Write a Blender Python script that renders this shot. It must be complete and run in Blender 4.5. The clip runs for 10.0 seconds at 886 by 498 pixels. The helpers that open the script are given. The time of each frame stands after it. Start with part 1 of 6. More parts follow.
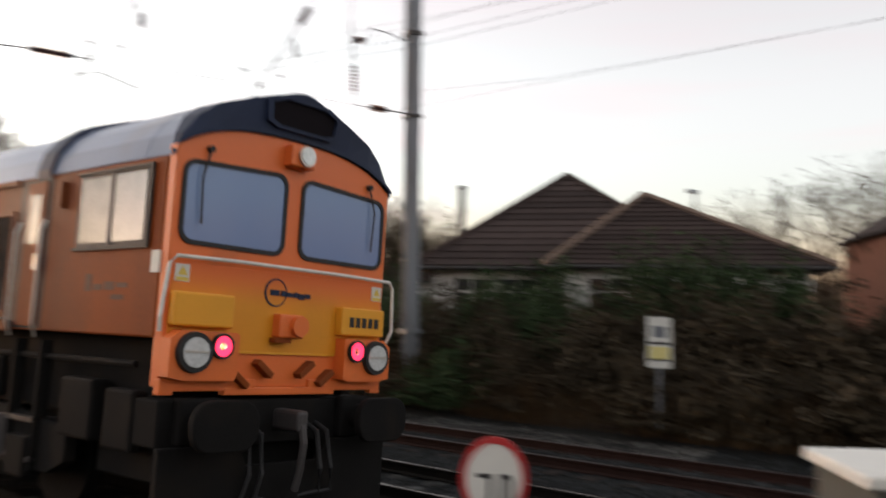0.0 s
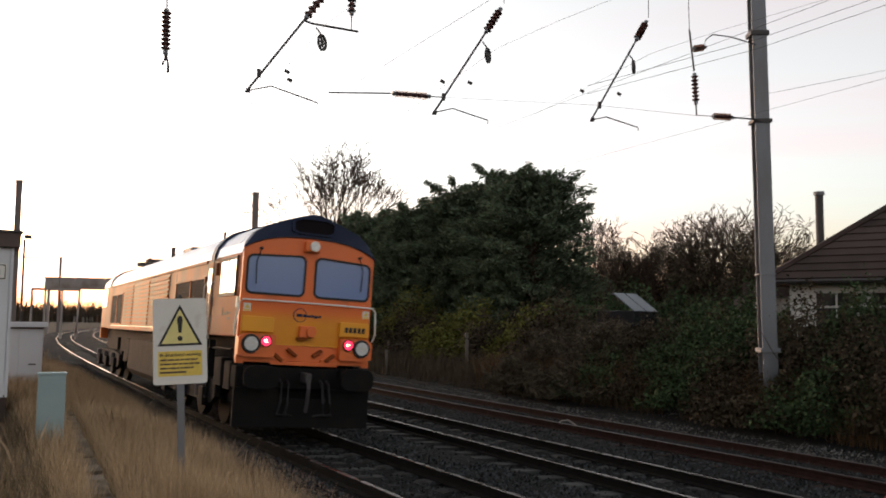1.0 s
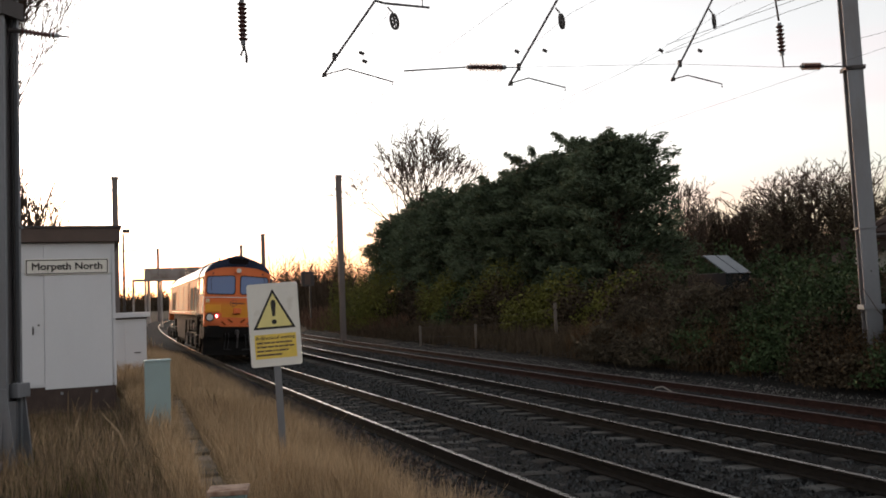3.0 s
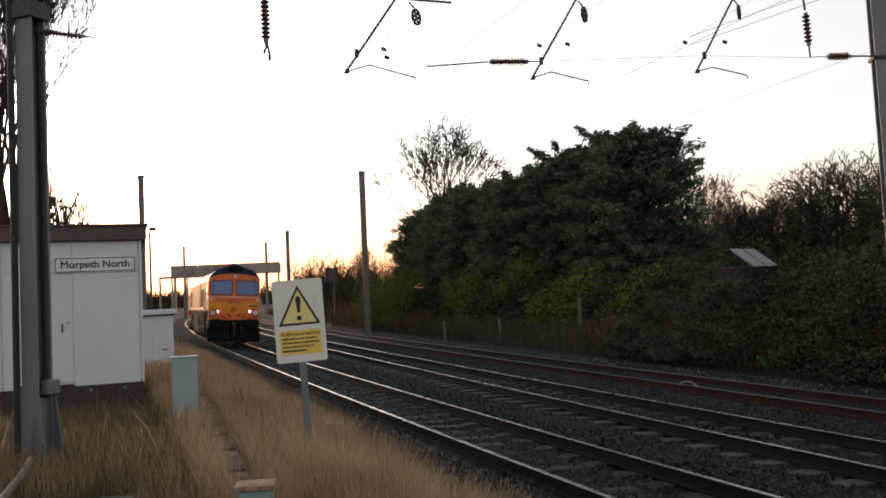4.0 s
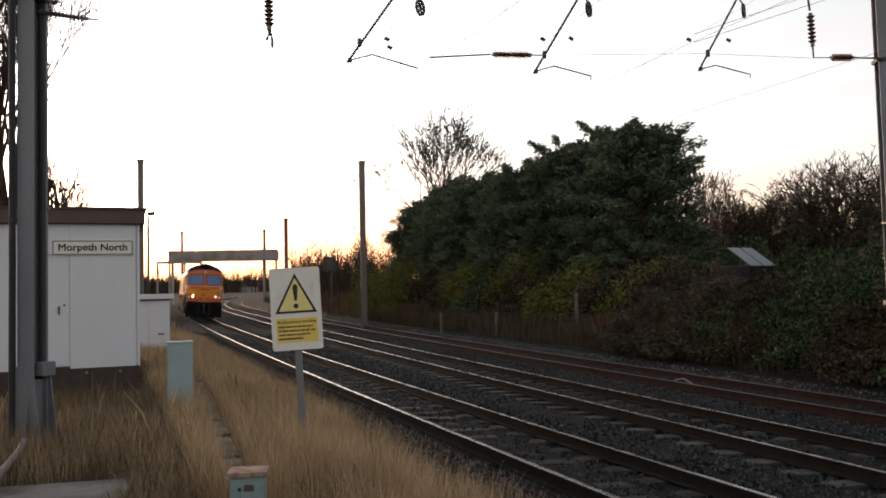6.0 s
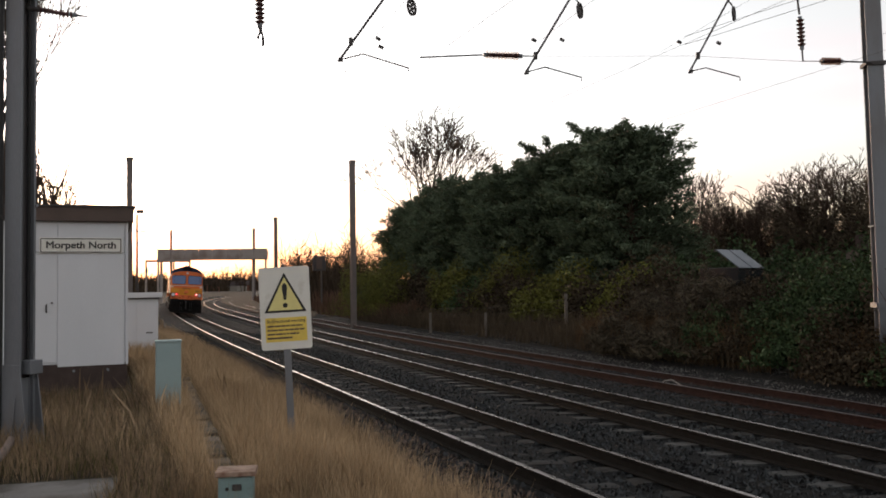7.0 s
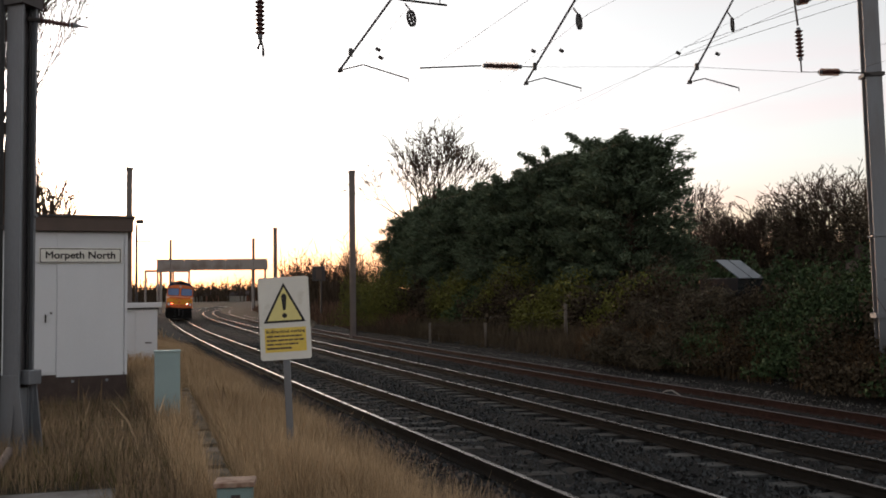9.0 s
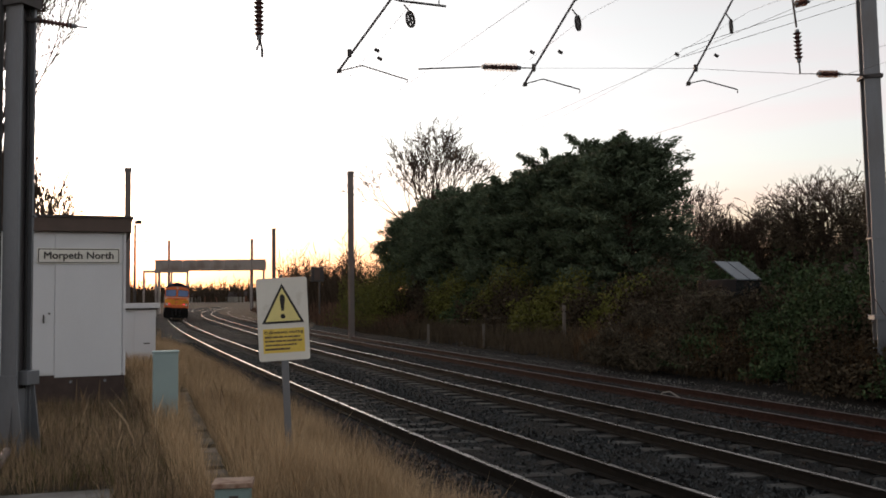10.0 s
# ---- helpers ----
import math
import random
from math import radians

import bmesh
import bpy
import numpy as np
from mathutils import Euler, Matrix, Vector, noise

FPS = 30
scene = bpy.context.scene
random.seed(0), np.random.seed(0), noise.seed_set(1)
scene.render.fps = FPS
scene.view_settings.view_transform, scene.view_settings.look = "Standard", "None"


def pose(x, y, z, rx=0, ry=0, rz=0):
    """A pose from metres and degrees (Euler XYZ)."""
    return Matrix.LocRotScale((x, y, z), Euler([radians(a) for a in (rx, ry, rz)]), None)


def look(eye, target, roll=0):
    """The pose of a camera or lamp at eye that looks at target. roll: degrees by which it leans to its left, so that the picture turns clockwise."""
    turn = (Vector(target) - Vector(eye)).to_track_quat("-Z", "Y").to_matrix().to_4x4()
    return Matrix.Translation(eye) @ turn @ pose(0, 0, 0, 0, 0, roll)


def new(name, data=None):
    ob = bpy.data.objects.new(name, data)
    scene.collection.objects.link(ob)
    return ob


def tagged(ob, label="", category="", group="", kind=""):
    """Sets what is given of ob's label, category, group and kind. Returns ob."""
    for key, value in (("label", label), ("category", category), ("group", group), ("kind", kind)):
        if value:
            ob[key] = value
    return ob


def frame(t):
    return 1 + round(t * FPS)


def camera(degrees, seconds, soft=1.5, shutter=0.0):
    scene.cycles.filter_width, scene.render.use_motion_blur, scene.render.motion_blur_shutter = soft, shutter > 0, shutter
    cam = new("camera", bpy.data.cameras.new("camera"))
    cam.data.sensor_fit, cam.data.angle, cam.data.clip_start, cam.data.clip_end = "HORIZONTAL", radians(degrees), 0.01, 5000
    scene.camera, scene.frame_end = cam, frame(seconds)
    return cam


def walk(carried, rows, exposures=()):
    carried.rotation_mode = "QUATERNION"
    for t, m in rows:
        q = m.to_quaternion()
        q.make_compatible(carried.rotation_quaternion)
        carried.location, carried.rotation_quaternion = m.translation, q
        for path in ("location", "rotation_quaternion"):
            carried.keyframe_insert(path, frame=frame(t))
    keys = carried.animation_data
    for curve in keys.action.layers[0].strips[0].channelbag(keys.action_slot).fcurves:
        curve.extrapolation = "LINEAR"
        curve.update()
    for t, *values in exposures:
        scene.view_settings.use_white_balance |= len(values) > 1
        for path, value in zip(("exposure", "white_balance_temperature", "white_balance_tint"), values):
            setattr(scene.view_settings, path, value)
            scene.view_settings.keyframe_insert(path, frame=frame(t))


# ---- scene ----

# ================= camera =================
EYE = (0.0, 0.0, 2.0145)
cam = camera(54.5, 10.0, soft=1.75, shutter=0.4)
TURNS = [
    (0, 93.971, -0.988, -28.50), (0.2, 95.094, -2.568, -19.12), (0.3, 95.228, -2.199, -15.352),
    (0.5, 95.347, -2.049, -10.041), (1, 94.917, -0.463, -6.436), (1.5, 93.907, 1.008, -4.559),
    (2, 93.712, 1.626, -2.947), (2.5, 93.462, 1.91, -1.669), (4, 93.023, 2.591, 0.948),
    (4.5, 92.817, 2.332, 1.544), (5, 92.582, 1.908, 1.5), (5.5, 92.475, 1.512, 1.175),
    (7, 92.46, 0.852, 0.077), (7.5, 92.524, 0.825, -0.032), (8, 92.764, 0.746, -0.117),
    (8.5, 92.918, 0.861, -0.063), (9, 93.139, 0.831, 0.046), (9.5, 93.169, 0.833, -0.081),
    (10, 93.204, 0.734, -0.055)]
# the eye swings a little to its left while the camera is turned at the start
SWAY = {0: (0.218, -0.118), 0.2: (0.113, -0.040), 0.3: (0.058, -0.016)}


def eye_at(t):
    dx, dy = SWAY.get(t, (0.0, 0.0))
    return EYE[0] + dx, EYE[1] + dy, EYE[2]


walk(cam, [(t, pose(*eye_at(t), rx, ry, rz)) for t, rx, ry, rz in TURNS], [(0, 1.88), (0.3, 1.8), (0.5, 1.74), (1, 1.66), (1.5, 1.65), (8, 1.65), (8.5, 1.6), (10, 1.44)])

# ================= light =================
SUN_AZ, SUN_EL = -36.0, 4.0          # degrees from +y towards +x, and above the horizon
world = bpy.data.worlds.new("dusk_sky")
scene.world = world
world.use_nodes = True
wn = world.node_tree.nodes
sky = wn.new("ShaderNodeTexSky")
sky.sky_type, sky.sun_disc = "NISHITA", False
sky.sun_elevation, sky.sun_rotation = radians(SUN_EL), radians(SUN_AZ)
sky.air_density, sky.dust_density, sky.ozone_density = 1.0, 2.5, 1.0
wn["Background"].inputs["Strength"].default_value = 0.15
# thin high cloud takes most of the colour out of the clear sky
grey = wn.new("ShaderNodeRGBToBW")
veil = wn.new("ShaderNodeMix")
veil.data_type = "RGBA"
coord = wn.new("ShaderNodeTexCoord")
apart = wn.new("ShaderNodeSeparateXYZ")
rise = wn.new("ShaderNodeMapRange")
rise.interpolation_type = "SMOOTHSTEP"
rise.inputs["From Min"].default_value, rise.inputs["From Max"].default_value = -0.02, 0.26
rise.inputs["To Min"].default_value, rise.inputs["To Max"].default_value = 0.28, 0.86
lit = wn.new("ShaderNodeMix")
lit.data_type, lit.blend_type = "RGBA", "ADD"
lit.inputs["Factor"].default_value = 1.0
lit.inputs["B"].default_value = (0.62, 0.59, 0.61, 1)
world.node_tree.links.new(coord.outputs["Generated"], apart.inputs[0])
world.node_tree.links.new(apart.outputs["Z"], rise.inputs[0])
world.node_tree.links.new(rise.outputs[0], veil.inputs["Factor"])
world.node_tree.links.new(sky.outputs[0], grey.inputs[0])
world.node_tree.links.new(sky.outputs[0], veil.inputs["A"])
world.node_tree.links.new(grey.outputs[0], lit.inputs["A"])
world.node_tree.links.new(lit.outputs["Result"], veil.inputs["B"])
# thin pink cloud in flat bands above the horizon, a warmer rim at the skyline
flat = wn.new("ShaderNodeMapping")
flat.inputs["Scale"].default_value = (1.6, 1.6, 15.0)
cloud = wn.new("ShaderNodeTexNoise")
cloud.inputs["Scale"].default_value, cloud.inputs["Detail"].default_value = 1.3, 5
band = wn.new("ShaderNodeMapRange")
band.inputs["From Min"].default_value, band.inputs["From Max"].default_value = 0.44, 0.62
low = wn.new("ShaderNodeMapRange")
low.interpolation_type = "SMOOTHSTEP"
low.inputs["From Min"].default_value, low.inputs["From Max"].default_value = 0.02, 0.30
low.inputs["To Min"].default_value, low.inputs["To Max"].default_value = 1.0, 0.35
both = wn.new("ShaderNodeMath")
both.operation = "MULTIPLY"
pink = wn.new("ShaderNodeMix")
pink.data_type, pink.blend_type = "RGBA", "MULTIPLY"
pink.inputs["B"].default_value = (1.08, 0.90, 0.92, 1)
links = world.node_tree.links
links.new(coord.outputs["Generated"], flat.inputs[0])
links.new(flat.outputs[0], cloud.inputs["Vector"])
links.new(cloud.outputs[0], band.inputs[0])
links.new(apart.outputs["Z"], low.inputs[0])
links.new(band.outputs[0], both.inputs[0])
links.new(low.outputs[0], both.inputs[1])
links.new(both.outputs[0], pink.inputs["Factor"])
links.new(veil.outputs["Result"], pink.inputs["A"])
rim = wn.new("ShaderNodeMapRange")
rim.interpolation_type = "SMOOTHSTEP"
rim.inputs["From Min"].default_value, rim.inputs["From Max"].default_value = 0.0, 0.14
rim.inputs["To Min"].default_value, rim.inputs["To Max"].default_value = 1.0, 0.0
warm = wn.new("ShaderNodeMix")
warm.data_type, warm.blend_type = "RGBA", "MULTIPLY"
warm.inputs["B"].default_value = (1.08, 0.84, 0.80, 1)
links.new(apart.outputs["Z"], rim.inputs[0])
links.new(rim.outputs[0], warm.inputs["Factor"])
links.new(pink.outputs["Result"], warm.inputs["A"])
links.new(warm.outputs["Result"], wn["Background"].inputs[0])
sun = new("sun", bpy.data.lights.new("sun", "SUN"))
sun.data.energy, sun.data.angle, sun.data.color = 0.22, radians(10), (1.0, 0.62, 0.32)
sa, se = radians(SUN_AZ), radians(SUN_EL)
sun.matrix_world = look((0, 0, 50), Vector((0, 0, 50)) - Vector((math.sin(sa) * math.cos(se), math.cos(sa) * math.cos(se), math.sin(se))))

# ================= materials =================
def mat(name, color, rough=0.7, metal=0.0, var=0.25, scale=6.0, fine=60.0, bump=0.15, dist=0.01, dirt=None, island=0.0, objvar=0.0, spec=0.4, stretch=(1, 1, 1), dirt_amount=0.5):
    """A surface with two scales of colour variation, roughness variation and relief."""
    m = bpy.data.materials.new(name)
    m.use_nodes = True
    nt = m.node_tree
    n, l = nt.nodes, nt.links
    bs = n["Principled BSDF"]
    bs.inputs["Roughness"].default_value, bs.inputs["Metallic"].default_value = rough, metal
    bs.inputs["Specular IOR Level"].default_value = min(spec, 0.12) if rough >= 0.75 else spec
    tc = n.new("ShaderNodeTexCoord")
    mp = n.new("ShaderNodeMapping")
    mp.inputs["Scale"].default_value = stretch
    l.new(tc.outputs["Object"], mp.inputs[0])
    big = n.new("ShaderNodeTexNoise")
    big.inputs["Scale"].default_value, big.inputs["Detail"].default_value = scale, 5
    small = n.new("ShaderNodeTexNoise")
    small.inputs["Scale"].default_value, small.inputs["Detail"].default_value = fine, 4
    l.new(mp.outputs[0], big.inputs["Vector"])
    l.new(mp.outputs[0], small.inputs["Vector"])
    add = n.new("ShaderNodeMath")
    add.operation = "MULTIPLY_ADD"
    l.new(big.outputs[0], add.inputs[0])
    add.inputs[1].default_value = 0.65
    half = n.new("ShaderNodeMath")
    half.operation = "MULTIPLY"
    half.inputs[1].default_value = 0.35
    l.new(small.outputs[0], half.inputs[0])
    l.new(half.outputs[0], add.inputs[2])
    value = add.outputs[0]
    for amount, source in ((island, "geo"), (objvar, "obj")):
        if amount:
            node = n.new("ShaderNodeNewGeometry" if source == "geo" else "ShaderNodeObjectInfo")
            ma = n.new("ShaderNodeMath")
            ma.operation = "MULTIPLY_ADD"
            l.new(node.outputs["Random Per Island" if source == "geo" else "Random"], ma.inputs[0])
            ma.inputs[1].default_value = amount
            l.new(value, ma.inputs[2])
            sub = n.new("ShaderNodeMath")
            sub.operation = "SUBTRACT"
            l.new(ma.outputs[0], sub.inputs[0])
            sub.inputs[1].default_value = amount / 2
            value = sub.outputs[0]
    ramp = n.new("ShaderNodeValToRGB")
    c = Vector(color[:3])
    ramp.color_ramp.elements[0].position, ramp.color_ramp.elements[1].position = 0.25, 0.75
    ramp.color_ramp.elements[0].color = (*(c * (1 - var)), 1)
    ramp.color_ramp.elements[1].color = (*(c * (1 + var)), 1)
    l.new(value, ramp.inputs[0])
    col = ramp.outputs[0]
    if dirt:
        dn = n.new("ShaderNodeTexNoise")
        dn.inputs["Scale"].default_value, dn.inputs["Detail"].default_value = scale * 0.6, 8
        l.new(mp.outputs[0], dn.inputs["Vector"])
        dr = n.new("ShaderNodeMapRange")
        dr.inputs["From Min"].default_value, dr.inputs["From Max"].default_value = 0.7 - 0.35 * dirt_amount, 0.85 - 0.2 * dirt_amount
        l.new(dn.outputs[0], dr.inputs[0])
        mx = n.new("ShaderNodeMix")
        mx.data_type = "RGBA"
        l.new(dr.outputs[0], mx.inputs["Factor"])
        l.new(col, mx.inputs["A"])
        mx.inputs["B"].default_value = (*dirt, 1)
        col = mx.outputs["Result"]
    l.new(col, bs.inputs["Base Color"])
    rr = n.new("ShaderNodeMapRange")
    rr.inputs["To Min"].default_value, rr.inputs["To Max"].default_value = max(rough - 0.12, 0.02), min(rough + 0.12, 1)
    l.new(big.outputs[0], rr.inputs[0])
    l.new(rr.outputs[0], bs.inputs["Roughness"])
    if bump:
        bp = n.new("ShaderNodeBump")
        bp.inputs["Strength"].default_value, bp.inputs["Distance"].default_value = bump, dist
        l.new(small.outputs[0], bp.inputs["Height"])
        l.new(bp.outputs[0], bs.inputs["Normal"])
    return m


def glow(name, color, strength):
    m = bpy.data.materials.new(name)
    m.use_nodes = True
    bs = m.node_tree.nodes["Principled BSDF"]
    bs.inputs["Base Color"].default_value = (*[c * 0.5 for c in color], 1)
    bs.inputs["Emission Color"].default_value, bs.inputs["Emission Strength"].default_value = (*color, 1), strength
    return m


M = {}
M["ballast"] = mat("ballast", (0.0105, 0.0115, 0.012), 0.95, var=0.6, scale=1.2, fine=38, bump=0.9, dist=0.05, dirt=(0.014, 0.0135, 0.012), spec=0.08)
M["stone"] = mat("ballast_stone", (0.024, 0.027, 0.028), 0.85, var=0.85, scale=3, island=1.2, bump=0.3, spec=0.15)
M["soil"] = mat("soil", (0.052, 0.041, 0.030), 0.95, spec=0.08, var=0.45, scale=0.7, fine=25, bump=0.8, dist=0.05, dirt=(0.036, 0.04, 0.02))
M["pale_stone"] = mat("pale_gravel", (0.075, 0.074, 0.070), 0.9, var=0.8, scale=3, island=1.0, bump=0.3, spec=0.1)
M["brown_stone"] = mat("brown_gravel", (0.080, 0.062, 0.052), 0.9, var=0.7, scale=3, island=1.0, bump=0.3, spec=0.1)
M["rail_head"] = mat("polished_rail", (0.17, 0.155, 0.145), 0.27, 0.9, var=0.15, scale=3, bump=0.05)
M["siding_rust"] = mat("rusty_siding_rail", (0.026, 0.0145, 0.0125), 0.95, var=0.5, scale=8, bump=0.3, spec=0.05)
M["siding_head"] = mat("dull_siding_rail_head", (0.036, 0.025, 0.022), 0.38, 0.3, var=0.4, scale=8, bump=0.05, spec=0.3)
M["rail_rust"] = mat("rusty_rail", (0.012, 0.0112, 0.0102), 0.95, var=0.4, scale=8, bump=0.3, spec=0.05)
M["concrete_sleeper"] = mat("concrete_sleeper", (0.058, 0.061, 0.060), 0.9, var=0.35, scale=5, bump=0.3, dirt=(0.022, 0.021, 0.019), dirt_amount=0.9, objvar=0.7, spec=0.1)
M["wood_sleeper"] = mat("wood_sleeper", (0.024, 0.019, 0.017), 0.95, spec=0.05, var=0.35, scale=6, bump=0.5, objvar=0.5)
M["straw"] = mat("dry_grass", (0.37, 0.268, 0.165), 0.8, var=0.4, scale=0.8, island=0.6, bump=0, dirt=(0.135, 0.088, 0.052), dirt_amount=0.8)
M["straw_gold"] = mat("golden_dry_grass", (0.41, 0.295, 0.175), 0.8, var=0.45, scale=0.8, island=0.6, bump=0, dirt=(0.20, 0.13, 0.07), dirt_amount=0.6)
M["green_grass"] = mat("green_grass", (0.09, 0.085, 0.03), 0.8, var=0.4, scale=1.0, island=0.6, bump=0)
M["brown_weed"] = mat("brown_weeds", (0.070, 0.054, 0.035), 0.85, var=0.45, scale=0.6, island=0.6, bump=0)
M["straw_weed"] = mat("straw_weeds", (0.10, 0.062, 0.032), 0.85, var=0.45, scale=0.6, island=0.6, bump=0)
M["thicket"] = mat("brown_thicket_twigs", (0.058, 0.046, 0.030), 0.9, var=0.6, scale=0.6, island=0.6, bump=0, spec=0.12)
M["dead_stem"] = mat("dead_bramble_stems", (0.062, 0.052, 0.036), 0.9, var=0.6, scale=0.6, island=0.6, bump=0, spec=0.12)
M["rusty_lid"] = mat("rusty_pale_lid", (0.30, 0.22, 0.17), 0.8, var=0.35, scale=14, bump=0.1, dirt=(0.14, 0.07, 0.045), dirt_amount=0.7)
M["box_teal"] = mat("blue_green_box_paint", (0.17, 0.25, 0.25), 0.6, var=0.15, scale=9, bump=0.05, dirt=(0.12, 0.12, 0.10), dirt_amount=0.5)
M["bank_weed"] = mat("bank_weeds", (0.105, 0.062, 0.042), 0.9, var=0.5, scale=0.3, island=0.6, bump=0, spec=0.1)
M["conifer"] = mat("conifer_leaves", (0.070, 0.094, 0.060), 0.9, spec=0.15, var=0.55, scale=0.6, island=0.35, bump=0)
M["conifer_tip"] = mat("conifer_young_sprays", (0.085, 0.112, 0.070), 0.9, spec=0.15, var=0.5, scale=0.6, island=0.35, bump=0)
M["ivy"] = mat("ivy_leaves", (0.036, 0.058, 0.025), 0.8, spec=0.2, var=0.55, scale=0.6, island=0.45, bump=0)
M["bramble"] = mat("bramble_leaves", (0.046, 0.036, 0.023), 0.9, spec=0.12, var=0.6, scale=0.5, island=0.5, bump=0)
M["yellow_bush"] = mat("yellow_green_leaves", (0.098, 0.102, 0.024), 0.85, var=0.4, scale=0.8, island=0.6, bump=0)
M["far_veg"] = mat("far_woods", (0.045, 0.033, 0.022), 0.9, var=0.5, scale=0.15, fine=2, island=0.6, bump=0)
M["bark"] = mat("bark", (0.055, 0.038, 0.028), 0.9, var=0.3, scale=5, bump=0.5)
M["galv"] = mat("galvanised_steel", (0.175, 0.187, 0.205), 0.55, 0.45, var=0.2, scale=3, bump=0.08, dirt=(0.14, 0.132, 0.13), stretch=(1, 1, 0.25), dirt_amount=0.6)
# darker stained steel; on mast webs it paints the shade between the flanges
M["darkened_galv"] = mat("darkened_galvanised_steel", (0.10, 0.095, 0.10), 0.65, 0.3, var=0.3, scale=3, bump=0.08, dirt=(0.06, 0.048, 0.045), stretch=(1, 1, 0.2), dirt_amount=0.6)
M["dark_steel"] = mat("dark_steel", (0.06, 0.055, 0.055), 0.6, 0.4, var=0.3, scale=4, bump=0.1)
M["insulator"] = mat("brown_porcelain", (0.085, 0.038, 0.034), 0.25, var=0.2, scale=6, bump=0)
M["white_panel"] = mat("white_panel", (0.57, 0.585, 0.61), 0.6, var=0.06, scale=1.5, bump=0.05, dirt=(0.42, 0.39, 0.34), stretch=(1, 1, 0.4), dirt_amount=0.35)
M["fascia"] = mat("brown_fascia", (0.085, 0.06, 0.05), 0.7, var=0.25, scale=3, bump=0.1)
M["plinth"] = mat("brick_plinth", (0.06, 0.045, 0.04), 0.9, var=0.3, scale=6, bump=0.4)
M["cab_green"] = mat("pale_green_paint", (0.26, 0.345, 0.345), 0.6, var=0.1, scale=3, bump=0.05, dirt=(0.25, 0.27, 0.24), dirt_amount=0.35)
M["cab_grey"] = mat("dull_grey_paint", (0.085, 0.085, 0.072), 0.6, var=0.12, scale=4, bump=0.05, dirt=(0.06, 0.055, 0.045), dirt_amount=0.4)
M["old_post"] = mat("weathered_fence_post", (0.13, 0.115, 0.10), 0.9, var=0.3, scale=6, bump=0.3)
M["hip_tile"] = mat("pale_worn_hip_tile", (0.17, 0.125, 0.10), 0.85, var=0.3, scale=5, bump=0.3)
M["slab"] = mat("damp_worn_concrete", (0.17, 0.165, 0.155), 0.9, var=0.4, scale=3, bump=0.4, dirt=(0.06, 0.052, 0.04), dirt_amount=0.7)
M["concrete"] = mat("concrete", (0.25, 0.235, 0.21), 0.9, var=0.25, scale=4, bump=0.3, dirt=(0.12, 0.10, 0.075))
M["trough"] = mat("mossy_concrete", (0.17, 0.145, 0.12), 0.95, var=0.35, scale=5, bump=0.4, dirt=(0.075, 0.065, 0.04), dirt_amount=0.8, objvar=0.5)
M["sign_white"] = mat("sign_white", (0.66, 0.65, 0.60), 0.5, var=0.06, scale=6, bump=0, dirt=(0.40, 0.36, 0.28), dirt_amount=0.3)
M["sign_yellow"] = mat("sign_yellow", (0.70, 0.52, 0.10), 0.5, var=0.12, scale=9, bump=0, dirt=(0.42, 0.28, 0.05), dirt_amount=0.5)
M["sign_pale"] = mat("sign_pale_yellow", (0.70, 0.62, 0.25), 0.5, var=0.08, scale=9, bump=0)
M["black"] = mat("black_paint", (0.018, 0.017, 0.017), 0.6, var=0.2, bump=0)
M["red"] = mat("red_paint", (0.42, 0.025, 0.025), 0.5, var=0.12, bump=0)
M["roof_tile"] = mat("brown_roof_tile", (0.046, 0.034, 0.031), 0.85, var=0.3, scale=2, bump=0.3, objvar=0.5)
M["render_white"] = mat("white_render", (0.60, 0.585, 0.56), 0.85, var=0.08, scale=1.5, bump=0.2)
M["brick"] = mat("red_brick", (0.20, 0.09, 0.06), 0.9, var=0.3, scale=3, bump=0.2)
M["bridge"] = mat("bridge_paint", (0.28, 0.25, 0.235), 0.7, var=0.15, scale=0.6, bump=0.05, dirt=(0.14, 0.09, 0.07))
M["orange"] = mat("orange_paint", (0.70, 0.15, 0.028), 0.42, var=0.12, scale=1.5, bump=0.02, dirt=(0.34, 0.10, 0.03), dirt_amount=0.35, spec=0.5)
# dirty orange, its base also darkened because the side lies out of the sun
M["side_orange"] = mat("shaded_weathered_orange", (0.23, 0.050, 0.009), 0.58, var=0.35, scale=1.2, bump=0.05, dirt=(0.10, 0.045, 0.026), dirt_amount=0.75, stretch=(1, 1, 0.5), spec=0.10)
# dark orange-brown: painted shade between the ribs, also the emblem's print
M["side_dark"] = mat("louvre_shade_and_emblem", (0.09, 0.028, 0.01), 0.6, var=0.3, scale=2, bump=0.02)
M["far_mast"] = mat("weathered_far_mast", (0.15, 0.128, 0.122), 0.7, 0.2, var=0.2, scale=2, bump=0.05)
M["plate_yellow"] = mat("yellow_paint", (0.72, 0.32, 0.02), 0.48, var=0.08, scale=3, bump=0.02)
M["navy"] = mat("navy_paint", (0.018, 0.027, 0.058), 0.55, var=0.25, spec=0.2, scale=2, bump=0.02)
M["roof_grey"] = mat("grey_blue_roof", (0.19, 0.23, 0.32), 0.34, var=0.2, scale=1.5, bump=0.02, dirt=(0.20, 0.18, 0.17), dirt_amount=0.5)
M["frame_dirt"] = mat("underframe_grime", (0.0085, 0.008, 0.0078), 0.85, var=0.4, scale=3, bump=0.2, dirt=(0.016, 0.0125, 0.010))
M["grille"] = mat("dark_grille", (0.010, 0.008, 0.010), 0.8, var=0.2, bump=0.05, spec=0.08)
M["silver"] = mat("silver_rail", (0.5, 0.48, 0.45), 0.35, 0.7, var=0.1, bump=0)
